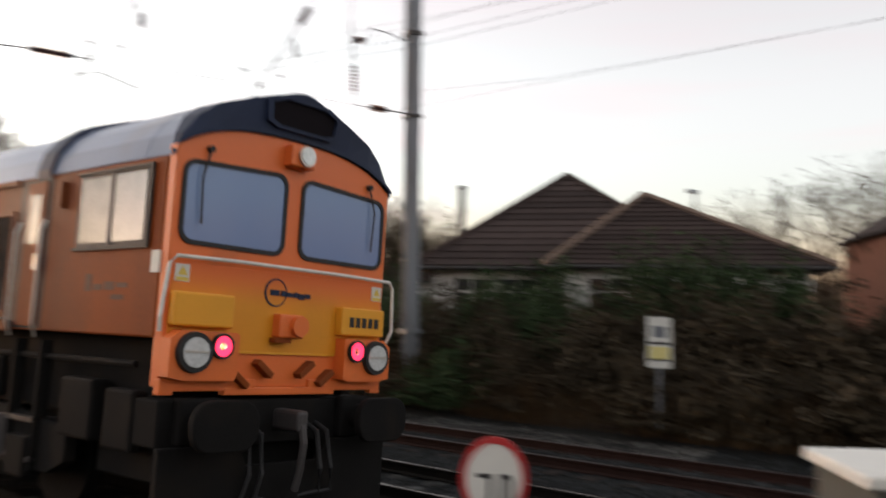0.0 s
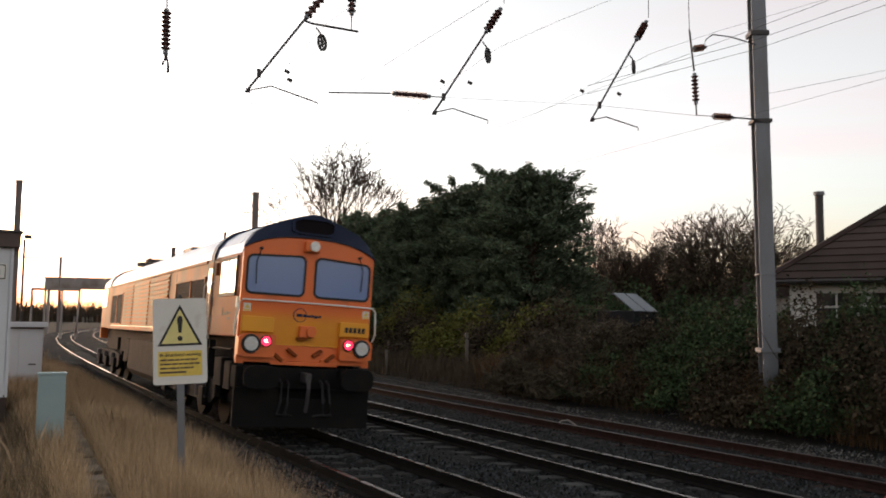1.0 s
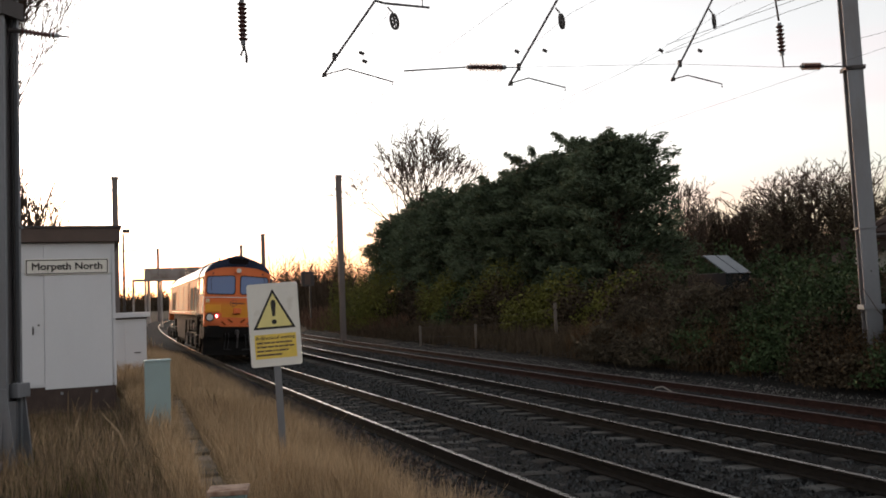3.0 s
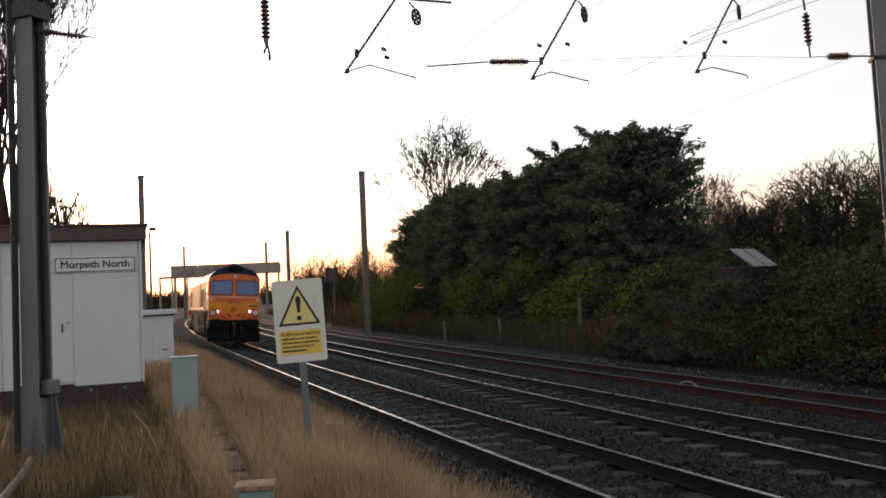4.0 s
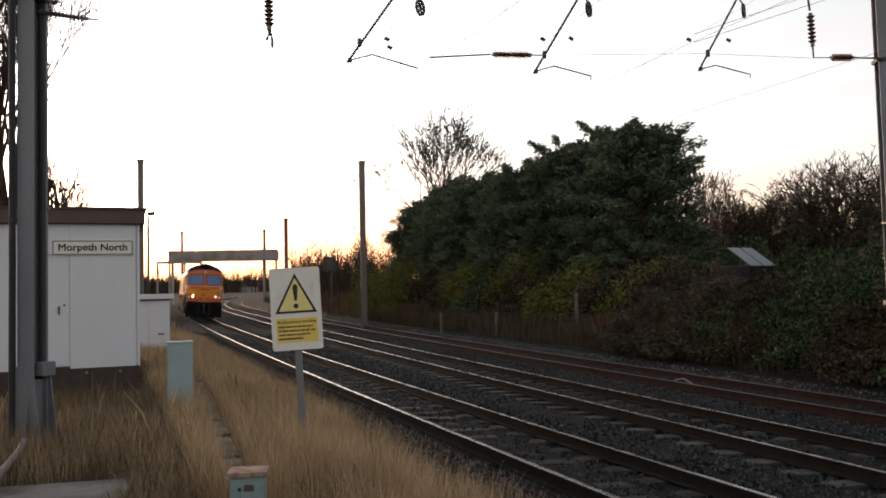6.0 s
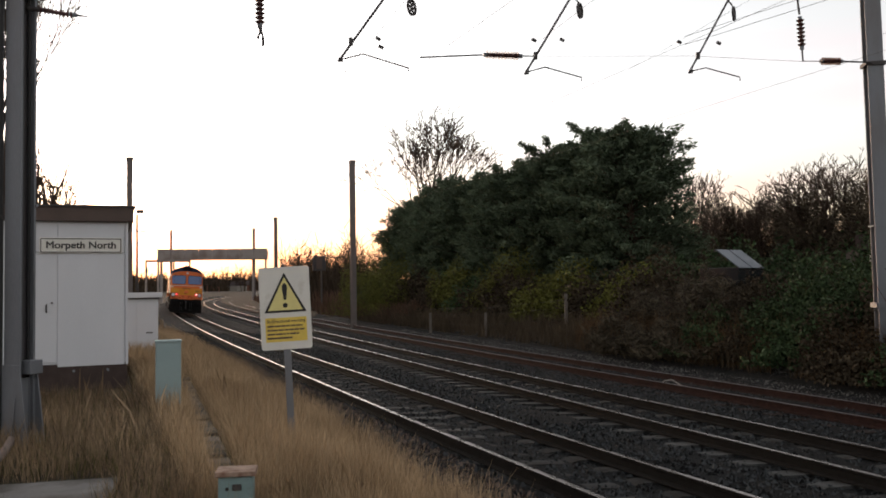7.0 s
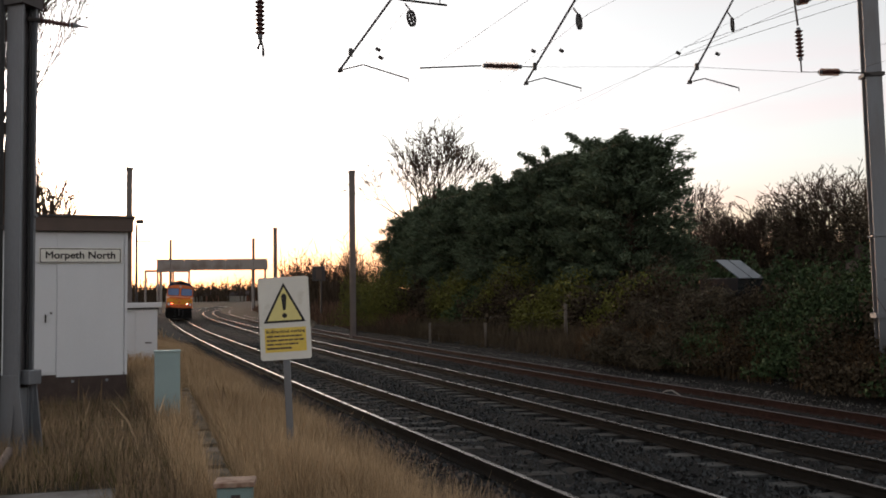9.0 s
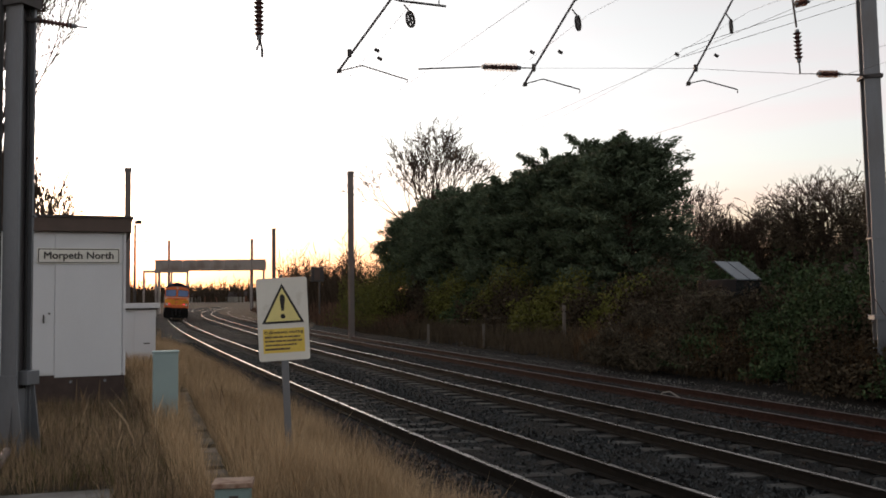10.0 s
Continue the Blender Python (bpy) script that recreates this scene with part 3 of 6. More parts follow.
# ================= the locomotive =================
def loco():
    L = 20.4
    W = 1.235
    lo = thing("diesel_locomotive", None, "orange and yellow diesel freight locomotive with a navy roof", "locomotive")
    # body shell behind the cab end: side walls, roof
    half = [(0, 3.95), (0.10, 3.935), (0.36, 3.855), (0.6, 3.77), (0.88, 3.66), (1.06, 3.52), (1.185, 3.345), (W, 3.16)]
    cant = [(-x, z) for x, z in half[:0:-1]] + half

    def brow_z(x):
        return 3.515 - 0.10 * (x / W) ** 2 - 0.18 * (x / W) ** 4
    part("body_side", prism([(W, 1.68), (W, 3.16), (-W, 3.16), (-W, 1.68)], "y", 0.10, L - 0.1, 0.02), M["side_orange"], lo, "weathered orange body side, shade put into its colour")
    part("roof", prism([(W, 3.161)] + cant[::-1][1:-1] + [(-W, 3.161)], "y", 0.45, L - 0.45), M["roof_grey"], lo, "grey-blue curved roof")
    # navy roof end: a steep hood over the brow, then level with the roof
    for far in (False, True):
        f = (lambda p: (p[0], L - p[1], p[2])) if far else (lambda p: p)
        bm = bmesh.new()
        brow = [(x, -0.035, brow_z(x)) for x, z in cant]
        lip = [(x, -0.035, brow_z(x) + 0.03) for x, z in cant]
        crest = [(x, 0.09 * (x / W) ** 2 - 0.075, z) for x, z in cant]
        rear = [(x * 1.003, 0.40 - 0.33 * abs(x / W) ** 4, z + 0.003) for x, z in cant]
        low = [(x * 0.9, 0.40 - 0.33 * abs(x / W) ** 4, z - 0.2) for x, z in cant]
        rows = [[bm.verts.new(f(p)) for p in line] for line in (brow, lip, crest, rear, low)]
        for a, b in zip(rows, rows[1:]):
            for k in range(len(cant) - 1):
                bm.faces.new((a[k], a[k + 1], b[k + 1], b[k]))
        bmesh.ops.recalc_face_normals(bm, faces=bm.faces)
        part("roof_end", bm, M["navy"], lo, "navy blue sloping roof end")
        # grey eaves beside the navy hood
        bm = bmesh.new()
        rows = [[bm.verts.new(f((x * k, y, z - 0.004))) for x, z in cant] for k, y in ((0.998, 0.06), (0.998, 0.46))]
        for k in range(len(cant) - 1):
            bm.faces.new((rows[0][k], rows[0][k + 1], rows[1][k + 1], rows[1][k]))
        part("cab_roof", bm, M["roof_grey"], lo)
        face = [(-W + 0.01, 1.30), (W - 0.01, 1.30)] + [(x, brow_z(x) - 0.004) for x in np.linspace(W - 0.01, -W + 0.01, 17)]
        bm = prism(face, "y", *((L - 0.12, L) if far else (0.0, 0.12)), 0.012)
        part("cab_face", bm, M["orange"], lo, "orange cab end")
        # raised rim round the dark recess in the hood
        fr = [(-0.42, 3.62), (-0.30, 3.575), (0.30, 3.575), (0.42, 3.62), (0.44, 3.80), (0.26, 3.875), (-0.26, 3.875), (-0.44, 3.80)]
        inn = [(x * 0.86, 3.715 + (z - 3.715) * 0.80) for x, z in fr]

        def hood(x, z, d):
            y0 = -0.035 - 0.04 * min(max((z - brow_z(x)) / 0.42, 0), 1)
            return f((x, y0 - d, z))
        bm = bmesh.new()
        rows = [[bm.verts.new(hood(x, z, d)) for x, z in line] for line, d in ((fr, -0.01), (fr, 0.035), (inn, 0.035), (inn, -0.004))]
        for a, b in zip(rows, rows[1:]):
            for k in range(8):
                bm.faces.new((a[k], a[(k + 1) % 8], b[(k + 1) % 8], b[k]))
        bmesh.ops.recalc_face_normals(bm, faces=bm.faces)
        part("horn_frame", bm, M["navy"], lo, "raised navy rim of the horn recess")
        bm = bmesh.new()
        bm.faces.new([bm.verts.new(hood(x, z, 0.006)) for x, z in inn])
        bmesh.ops.recalc_face_normals(bm, faces=bm.faces)
        part("horn_grille", bm, M["grille"], lo, "black horn grille")
    # windscreens, the sky's blue reflection painted into the glass colour
    for sgn in (-1, 1):
        a, b = 0.13, 1.13
        out = rounded(a - 0.05, b + 0.035, 2.445, 3.19, 0.12, top_drop=0.045)
        inn = rounded(a - 0.012, b - 0.003, 2.483, 3.152, 0.09, top_drop=0.045)
        if sgn < 0:
            out, inn = [(-u, z) for u, z in out], [(-u, z) for u, z in inn]
        seal = part("windscreen_seal", ring(out, inn, "y", -0.018, 0.004), M["rubber"], lo, "black rubber window seal")
        part("windscreen", prism(inn, "y", -0.006, 0.02), M["windscreen"], lo, "windscreen glass with a blue sky reflection painted in")
        part("wiper", tube([(sgn * 0.93, -0.03, 3.24), (sgn * 1.0, -0.045, 3.0), (sgn * 0.98, -0.04, 2.62)], 0.009, 6), M["rubber"], lo)
        part("wiper_pivot", cyl((sgn * 0.93, 0, 3.25), (sgn * 0.93, -0.05, 3.25), 0.028), M["rubber"], lo)
    # top marker lamp
    lamp = part("marker_lamp", box(-0.15, 0.13, -0.12, 0.01, 3.26, 3.46, 0.02), M["orange"], lo, "orange lamp housing")
    part("lamp_ring", cyl((0.01, -0.12, 3.365), (0.01, -0.15, 3.365), 0.092, n=24), M["silver"], lamp)
    part("lens", cyl((0.01, -0.145, 3.365), (0.01, -0.157, 3.365), 0.072, n=24), M["lamp_glass"], lamp)
    # yellow panel and rail
    part("yellow_panel", box(-W + 0.05, W - 0.05, -0.012, 0.005, 1.60, 2.30, 0.004), M["yellow_fade"], lo, "yellow warning panel")
    part("panel_trim", box(-0.56, 0.60, -0.024, -0.004, 1.585, 1.605), M["plate_yellow"], lo)
    part("handrail", tube([(-1.27, -0.03, 1.74), (-1.30, -0.07, 1.85), (-1.26, -0.08, 2.27), (-1.20, -0.09, 2.335), (-0.6, -0.10, 2.345), (0, -0.10, 2.345), (0.6, -0.10, 2.345), (1.22, -0.09, 2.335), (1.28, -0.08, 2.27), (1.31, -0.07, 1.85), (1.27, -0.03, 1.72)], 0.016, 8), M["sign_white"], lo, "white painted handrail")
    part("sand_box", box(-1.19, -0.62, -0.10, 0, 1.785, 2.06, 0.02), M["plate_yellow"], lo, "yellow box cover")
    part("number_board", box(0.60, 1.17, -0.10, 0, 1.785, 2.05, 0.015), M["plate_yellow"], lo, "yellow number board")
    for k in range(5):
        part("number_bar", box(0.70 + k * 0.082, 0.70 + k * 0.082 + 0.056, -0.106, -0.099, 1.865, 1.96), M["black"], lo)
    for x in (-1.10, 1.12):
        part("warning_label", box(x - 0.065, x + 0.065, -0.02, 0, 2.14, 2.28), M["sign_white"], lo, "small white warning label")
        part("warning_triangle", prism([(x - 0.045, 2.19), (x + 0.045, 2.19), (x, 2.265)], "y", -0.026, -0.019), M["sign_yellow"], lo)
        part("warning_stripe", box(x - 0.055, x + 0.055, -0.023, -0.019, 2.145, 2.175), M["sign_yellow"], lo)
    # emblem: a ring and two rows of bars
    c = [(0.125 * math.cos(2 * math.pi * k / 24) - 0.14, 0.125 * math.sin(2 * math.pi * k / 24) + 2.125) for k in range(24)]
    d = [(0.112 * math.cos(2 * math.pi * k / 24) - 0.135, 0.112 * math.sin(2 * math.pi * k / 24) + 2.125) for k in range(24)]
    part("emblem_ring", ring(c, d, "y", -0.02, -0.008), M["navy"], lo, "dark ring emblem")
    for x0, x1, z0, z1 in ((-0.20, -0.10, 2.10, 2.15), (-0.08, -0.03, 2.098, 2.15), (-0.02, 0.06, 2.098, 2.135), (0.07, 0.11, 2.098, 2.145), (0.12, 0.19, 2.085, 2.135), (0.20, 0.26, 2.098, 2.14)):
        part("emblem_bar", box(x0, x1, -0.022, -0.010, z0, z1), M["navy"], lo)
    # jumper box
    jb = part("jumper_box", box(-0.15, 0.13, -0.12, 0, 1.73, 1.94, 0.02), M["orange"], lo, "orange jumper socket box")
    part("socket_cap", cyl((0.05, -0.12, 1.84), (0.05, -0.17, 1.84), 0.09, n=20), M["orange"], jb)
    part("socket_bracket", box(-0.18, 0.0, -0.10, -0.02, 1.69, 1.73), M["side_orange"], jb)
    # lamp clusters
    for sgn in (-1, 1):
        x0, x1 = (-1.23, -0.58) if sgn < 0 else (0.62, 1.23)
        hx, tx = sgn * 1.02, sgn * 0.76
        # the housing has a deep bore behind the tail lens, in which the bright lamp sits
        rim, bore = [], []
        for k in range(32):
            a = 2 * math.pi * (k + 0.5) / 32
            ca, sa2 = math.cos(a), math.sin(a)
            reach = min((x1 - tx if ca > 0 else tx - x0) / max(abs(ca), 1e-6), (1.755 - 1.64 if sa2 > 0 else 1.64 - 1.36) / max(abs(sa2), 1e-6))
            rim.append((tx + ca * reach, 1.64 + sa2 * reach))
            bore.append((tx + ca * 0.038, 1.64 + sa2 * 0.038))
        cl = part("lamp_housing", ring(rim, bore, "y", -0.14, 0.0), M["orange"], lo, "orange lamp housing")
        part("bezel", cyl((hx, -0.14, 1.585), (hx, -0.185, 1.585), 0.165, 0.158, 28), M["rubber"], cl)
        part("headlight", cyl((hx, -0.17, 1.585), (hx, -0.195, 1.585), 0.125, 0.118, 28), M["lamp_glass"], cl, "unlit round headlight")
        part("headlight_bar", box(hx - 0.11, hx + 0.11, -0.199, -0.19, 1.58, 1.60), M["silver"], cl)
        rings = [[(tx + r_ * math.cos(2 * math.pi * k / 24), 1.64 + r_ * math.sin(2 * math.pi * k / 24)) for k in range(24)] for r_ in (0.104, 0.084, 0.034)]
        part("tail_bezel", ring(rings[0], rings[1], "y", -0.178, -0.13), M["rubber"], cl)
        part("tail_light", ring(rings[1], rings[2], "y", -0.172, -0.15), M["tail_red"], cl, "glowing red tail light")
        liner = [[(tx + r_ * math.cos(2 * math.pi * k / 24), 1.64 + r_ * math.sin(2 * math.pi * k / 24)) for k in range(24)] for r_ in (0.0375, 0.034)]
        part("tail_bore", ring(liner[0], liner[1], "y", -0.15, -0.013), M["black"], cl)
        part("tail_lamp_core", cyl((tx, -0.012, 1.64), (tx, -0.006, 1.64), 0.037, n=16), M["tail_core"], cl, "bright lamp deep in the tail light")
        part("skirt", box(*((-1.23, -0.30) if sgn < 0 else (0.3, 1.23)), -0.03, 0.05, 1.27, 1.37, 0.01), M["orange"], lo)
        part("skirt_foot", box(*((-1.23, -1.10) if sgn < 0 else (1.10, 1.23)), -0.03, 0.05, 1.24, 1.28, 0.008), M["orange"], lo)
    part("skirt_middle", box(-0.62, 0.62, -0.034, 0.05, 1.235, 1.30, 0.01), M["orange"], lo)
    for x, z, a in ((-0.25, 1.46, 38), (-0.50, 1.37, 38), (0.22, 1.46, -38), (0.46, 1.385, -38)):
        m = Matrix.Translation((x, -0.05, z)) @ Matrix.Rotation(radians(a), 4, "Y")
        part("lifting_bracket", box(-0.10, 0.10, -0.05, 0.05, -0.028, 0.028, 0.008, m=m), M["side_orange"], lo)
    # buffer beam, buffers, hook, hoses, plough
    part("buffer_beam", box(-1.2, 1.2, 0.0, 0.35, 0.82, 1.2, 0.02), M["frame_dirt"], lo, "grimy black buffer beam")
    for x in (-0.87, 0.87):
        bf = part("buffer", cyl((x, 0.02, 1.03), (x, -0.38, 1.03), 0.12, n=20), M["frame_dirt"], lo, "black buffer")
        head = prism(rounded(x - 0.31, x + 0.31, 0.83, 1.23, 0.17), "y", -0.46, -0.38, 0.015)
        part("buffer_head", head, M["frame_dirt"], bf)
        part("buffer_socket", box(x - 0.2, x + 0.2, -0.10, 0.02, 0.84, 1.22, 0.03), M["frame_dirt"], bf)
    part("coupling_hook", box(-0.06, 0.06, -0.34, 0.02, 0.94, 1.12, 0.03), M["dark_steel"], lo)
    part("coupling_chain", tube([(0, -0.32, 1.0), (0.0, -0.36, 0.85), (0, -0.33, 0.62), (0, -0.28, 0.45)], 0.035, 8), M["dark_steel"], lo)
    for x, r in ((-0.30, 0.022), (0.32, 0.025), (0.44, 0.022), (-0.42, 0.02)):
        part("brake_hose", tube([(x, 0, 0.98), (x, -0.16, 0.92), (x * 1.05, -0.22, 0.6), (x * 1.15, -0.18, 0.40), (x * 0.6, -0.1, 0.36), (x * 0.4, 0.0, 0.5)], r, 8), M["rubber"], lo)
    part("plough", prism([(-1.24, 0.16), (1.24, 0.16), (1.24, 0.84), (0.5, 0.84), (0.4, 0.66), (-0.4, 0.66), (-0.5, 0.84), (-1.24, 0.84)], "y", -0.12, -0.04, 0.01), M["frame_dirt"], lo, "grimy black plough plate")
    part("frame_end", box(-1.0, 1.0, 0.2, 1.2, 0.5, 1.2, 0.02), M["frame_dirt"], lo)
    # cab side: window with two panes, door with rails
    for sgn in (-1, 1):
        X = sgn * W
        def slab(name, y0, y1, z0, z1, material, proud=0.02, parent=None, label="", bevel=0.0):
            x0, x1 = sorted((X - sgn * 0.01, X + sgn * proud))
            return part(name, box(x0, x1, y0, y1, z0, z1, bevel), material, parent or lo, label)
        wf = slab("side_window", 0.30, 1.48, 2.43, 3.09, M["rubber"], 0.012, None, "cab side window with sliding panes")
        slab("pane", 0.36, 0.86, 2.47, 3.05, M["side_glass"], 0.018, wf, "pale glass with the sky reflection put into its colour")
        slab("pane", 0.93, 1.43, 2.47, 3.05, M["side_glass"], 0.016, wf, "pale glass with the sky reflection put into its colour")
        slab("window_bar", 0.865, 0.925, 2.44, 3.08, M["dark_steel"], 0.024, wf)
        slab("window_frame", 0.28, 1.50, 2.405, 2.435, M["rubber"], 0.03, wf)
        slab("window_frame", 0.28, 1.50, 3.085, 3.11, M["rubber"], 0.03, wf)
        slab("window_frame", 0.275, 0.305, 2.435, 3.085, M["rubber"], 0.03, wf)
        slab("side_label", 0.10, 0.22, 2.20, 2.38, M["sign_white"], 0.008)
        slab("grab_handle", 1.74, 1.79, 2.82, 3.06, M["side_orange"], 0.05)
        # no hollow is cut: a black slab gives the recess its dark
        slab("door_recess", 2.02, 2.64, 1.70, 3.13, M["rubber"], 0.006, None, "flat black panel painting the shade of the door recess")
        dr = slab("cab_door", 2.10, 2.50, 1.72, 3.10, M["side_orange"], 0.020, None, "weathered orange cab door, shade put into its colour", 0.006)
        slab("door_window", 2.18, 2.42, 2.50, 2.98, M["side_glass"], 0.026, dr)
        slab("door_handle", 2.14, 2.18, 2.25, 2.4, M["silver"], 0.05, dr)
        for y in (2.055, 2.58):
            part("door_rail", tube([(X + sgn * 0.02, y, 1.62), (X + sgn * 0.06, y, 1.75), (X + sgn * 0.06, y, 2.62), (X + sgn * 0.02, y, 2.72)], 0.014, 8), M["silver"], lo)
        # ring and letters of the emblem, worn, on the cab side
        for y0, y1, z0, z1 in ((0.55, 0.72, 2.08, 2.12), (0.76, 0.92, 2.06, 2.13), (0.96, 1.10, 2.06, 2.11), (0.60, 0.80, 1.98, 2.02), (1.14, 1.24, 2.05, 2.20)):
            slab("emblem_bar", y0, y1, z0, z1, M["side_dark"], 0.004)
        # dark grilles with frames
        for y0, y1 in ((2.76, 4.08), (4.18, 5.74), (14.7, 15.95), (16.05, 17.3)):
            gr = slab("grille", y0, y1, 1.86, 2.80, M["grille"], 0.012, None, "dark air intake grille")
            for k in range(12):
                slab("grille_bar", y0 + 0.05, y1 - 0.05, 1.885 + k * 0.076, 1.905 + k * 0.076, M["grille"], 0.024, gr)
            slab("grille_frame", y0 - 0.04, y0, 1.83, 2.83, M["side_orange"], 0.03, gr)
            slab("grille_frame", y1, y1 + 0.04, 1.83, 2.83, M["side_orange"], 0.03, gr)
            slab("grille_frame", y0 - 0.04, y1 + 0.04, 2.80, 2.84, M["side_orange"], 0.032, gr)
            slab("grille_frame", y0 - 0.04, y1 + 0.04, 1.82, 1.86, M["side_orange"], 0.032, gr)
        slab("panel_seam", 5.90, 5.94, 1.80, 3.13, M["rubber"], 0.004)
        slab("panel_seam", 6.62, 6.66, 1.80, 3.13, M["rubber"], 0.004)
        # ribbed engine-room side, the backing coloured dark as shade between the ribs
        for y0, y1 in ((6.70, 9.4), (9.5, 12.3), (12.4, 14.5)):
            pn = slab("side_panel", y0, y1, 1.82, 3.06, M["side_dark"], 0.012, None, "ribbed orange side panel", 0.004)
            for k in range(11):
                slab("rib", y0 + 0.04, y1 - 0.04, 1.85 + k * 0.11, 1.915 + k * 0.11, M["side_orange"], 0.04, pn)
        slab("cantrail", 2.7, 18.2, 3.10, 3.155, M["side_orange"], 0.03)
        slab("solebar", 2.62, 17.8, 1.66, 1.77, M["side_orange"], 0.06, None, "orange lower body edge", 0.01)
        for k in range(9):
            slab("walkway_plate", 2.8 + k * 1.6, 4.2 + k * 1.6, 1.775, 1.79, M["silver"], 0.055)
        # gear hung below the body side
        for y0, y1, z0, z1, d in ((0.35, 0.8, 0.75, 1.25, 0.16), (1.0, 1.55, 0.78, 1.30, 0.2), (2.8, 3.3, 1.02, 1.42, 0.12), (3.7, 4.6, 1.0, 1.34, 0.18), (5.2, 5.8, 1.0, 1.5, 0.15), (6.6, 7.5, 0.6, 1.45, 0.1), (12.7, 13.6, 0.7, 1.4, 0.12), (15.2, 16.0, 1.0, 1.4, 0.12)):
            part("equipment_box", box(*sorted((X - sgn * d, X - sgn * 0.02)), y0, y1, z0, z1, 0.03), M["frame_dirt"], lo, "grimy equipment box")
        for y in (3.45, 4.9, 6.2):
            part("brake_cylinder", cyl((X - sgn * 0.12, y, 1.12), (X - sgn * 0.12, y + 0.3, 1.12), 0.13, n=14), M["frame_dirt"], lo)
        part("air_pipe", tube([(X - sgn * 0.05, 0.4, 1.46), (X - sgn * 0.05, 3.0, 1.45), (X - sgn * 0.06, 7.5, 1.46)], 0.03, 8), M["frame_dirt"], lo)
        for y in (1.92, 2.44):
            part("step_side", box(*sorted((X - sgn * 0.1, X + sgn * 0.02)), y - 0.02, y + 0.02, 0.42, 1.6), M["frame_dirt"], lo)
        # far-end cab window
        slab("side_window", 18.95, 20.1, 2.43, 3.08, M["window_glass"], 0.015)
        part("step", box(*sorted((X - sgn * 0.2, X + sgn * 0.04)), 1.9, 2.5, 0.5, 0.54), M["dark_steel"], lo)
        part("step", box(*sorted((X - sgn * 0.2, X + sgn * 0.04)), 1.9, 2.5, 0.85, 0.89), M["dark_steel"], lo)
    # underframe
    part("underframe", box(-0.98, 0.98, 0.4, 20.0, 0.95, 1.685, 0.02), M["frame_dirt"], lo, "grimy underframe")
    part("fuel_tank", prism([(-1.25, 0.55), (-1.1, 0.38), (1.1, 0.38), (1.25, 0.55), (1.25, 1.40), (-1.25, 1.40)], "y", 7.9, 12.4, 0.02), M["frame_dirt"], lo, "grimy fuel tank")
    for y in (2.9, 16.2):
        bg = part("bogie", box(-0.98, 0.98, y - 1.2, y + 3.6 - 0.0, 0.62, 0.80, 0.02), M["frame_dirt"], lo, "grimy bogie frame")
        for sgn in (-1, 1):
            x = sgn * 1.08
            part("side_frame", prism([(y - 1.5, 0.55), (y - 1.2, 0.42), (y + 3.6, 0.42), (y + 3.9, 0.55), (y + 3.9, 0.85), (y + 2.6, 0.95), (y - 0.2, 0.95), (y - 1.5, 0.85)], "x", *sorted((x, x + sgn * 0.12)), 0.015), M["frame_dirt"], bg)
            for k in range(3):
                yy = y - 0.75 + k * 1.95
                part("axle_box", box(*sorted((x + sgn * 0.02, x + sgn * 0.22)), yy - 0.2, yy + 0.2, 0.35, 0.72, 0.03), M["frame_dirt"], bg)
                part("spring", cyl((x + sgn * 0.16, yy + 0.36, 0.5), (x + sgn * 0.16, yy + 0.36, 0.88), 0.09, n=12), M["dark_steel"], bg)
        for k in range(3):
            yy = y - 0.75 + k * 1.95
            for sgn in (-1, 1):
                wh = part("wheel", cyl((sgn * 0.68, 0, 0), (sgn * 0.82, 0, 0), 0.53, n=32), M["frame_dirt"], lo, "grimy steel wheel", at=pose(0, yy, 0.535))
                part("hub", cyl((sgn * 0.82, 0, 0), (sgn * 0.90, 0, 0), 0.16, n=16), M["dark_steel"], wh)
                WHEELS.append((wh, yy))
    # roof details
    for y0 in (2.06, L - 2.34):
        ring_out = [(x * 1.02, z + 0.05) for x, z in cant]
        part("roof_fairing", ring(ring_out + [(1.255, 3.12), (-1.255, 3.12)], [(x * 0.97, z - 0.03) for x, z in cant] + [(1.20, 3.13), (-1.20, 3.13)], "y", y0, y0 + 0.28), M["navy"], lo, "dark fairing across the roof behind the cab")
    part("exhaust", box(-0.35, 0.35, 9.0, 10.2, 3.88, 4.02, 0.03), M["navy"], lo)
    part("roof_fan", cyl((0, 14.5, 3.86), (0, 14.5, 3.97), 0.7, n=28), M["dark_steel"], lo)
    part("roof_fan", cyl((0, 16.3, 3.86), (0, 16.3, 3.97), 0.7, n=28), M["dark_steel"], lo)
    part("aerial", cyl((0.1, 7.2, 3.88), (0.1, 7.2, 4.3), 0.03, n=8), M["dark_steel"], lo)
    return lo


WHEELS = []
LOCO = loco()
# distance along the line of the locomotive's rear end, second by second
RUN = [(0, 5.77), (0.5, 10.4), (1, 14.75), (1.5, 19.1), (2, 23.8), (2.5, 28.6), (4, 43.4), (4.5, 48.4), (5.5, 58.1), (7, 72.9), (7.5, 77.5), (8, 81.7), (9, 89.7), (10, 97.0)]


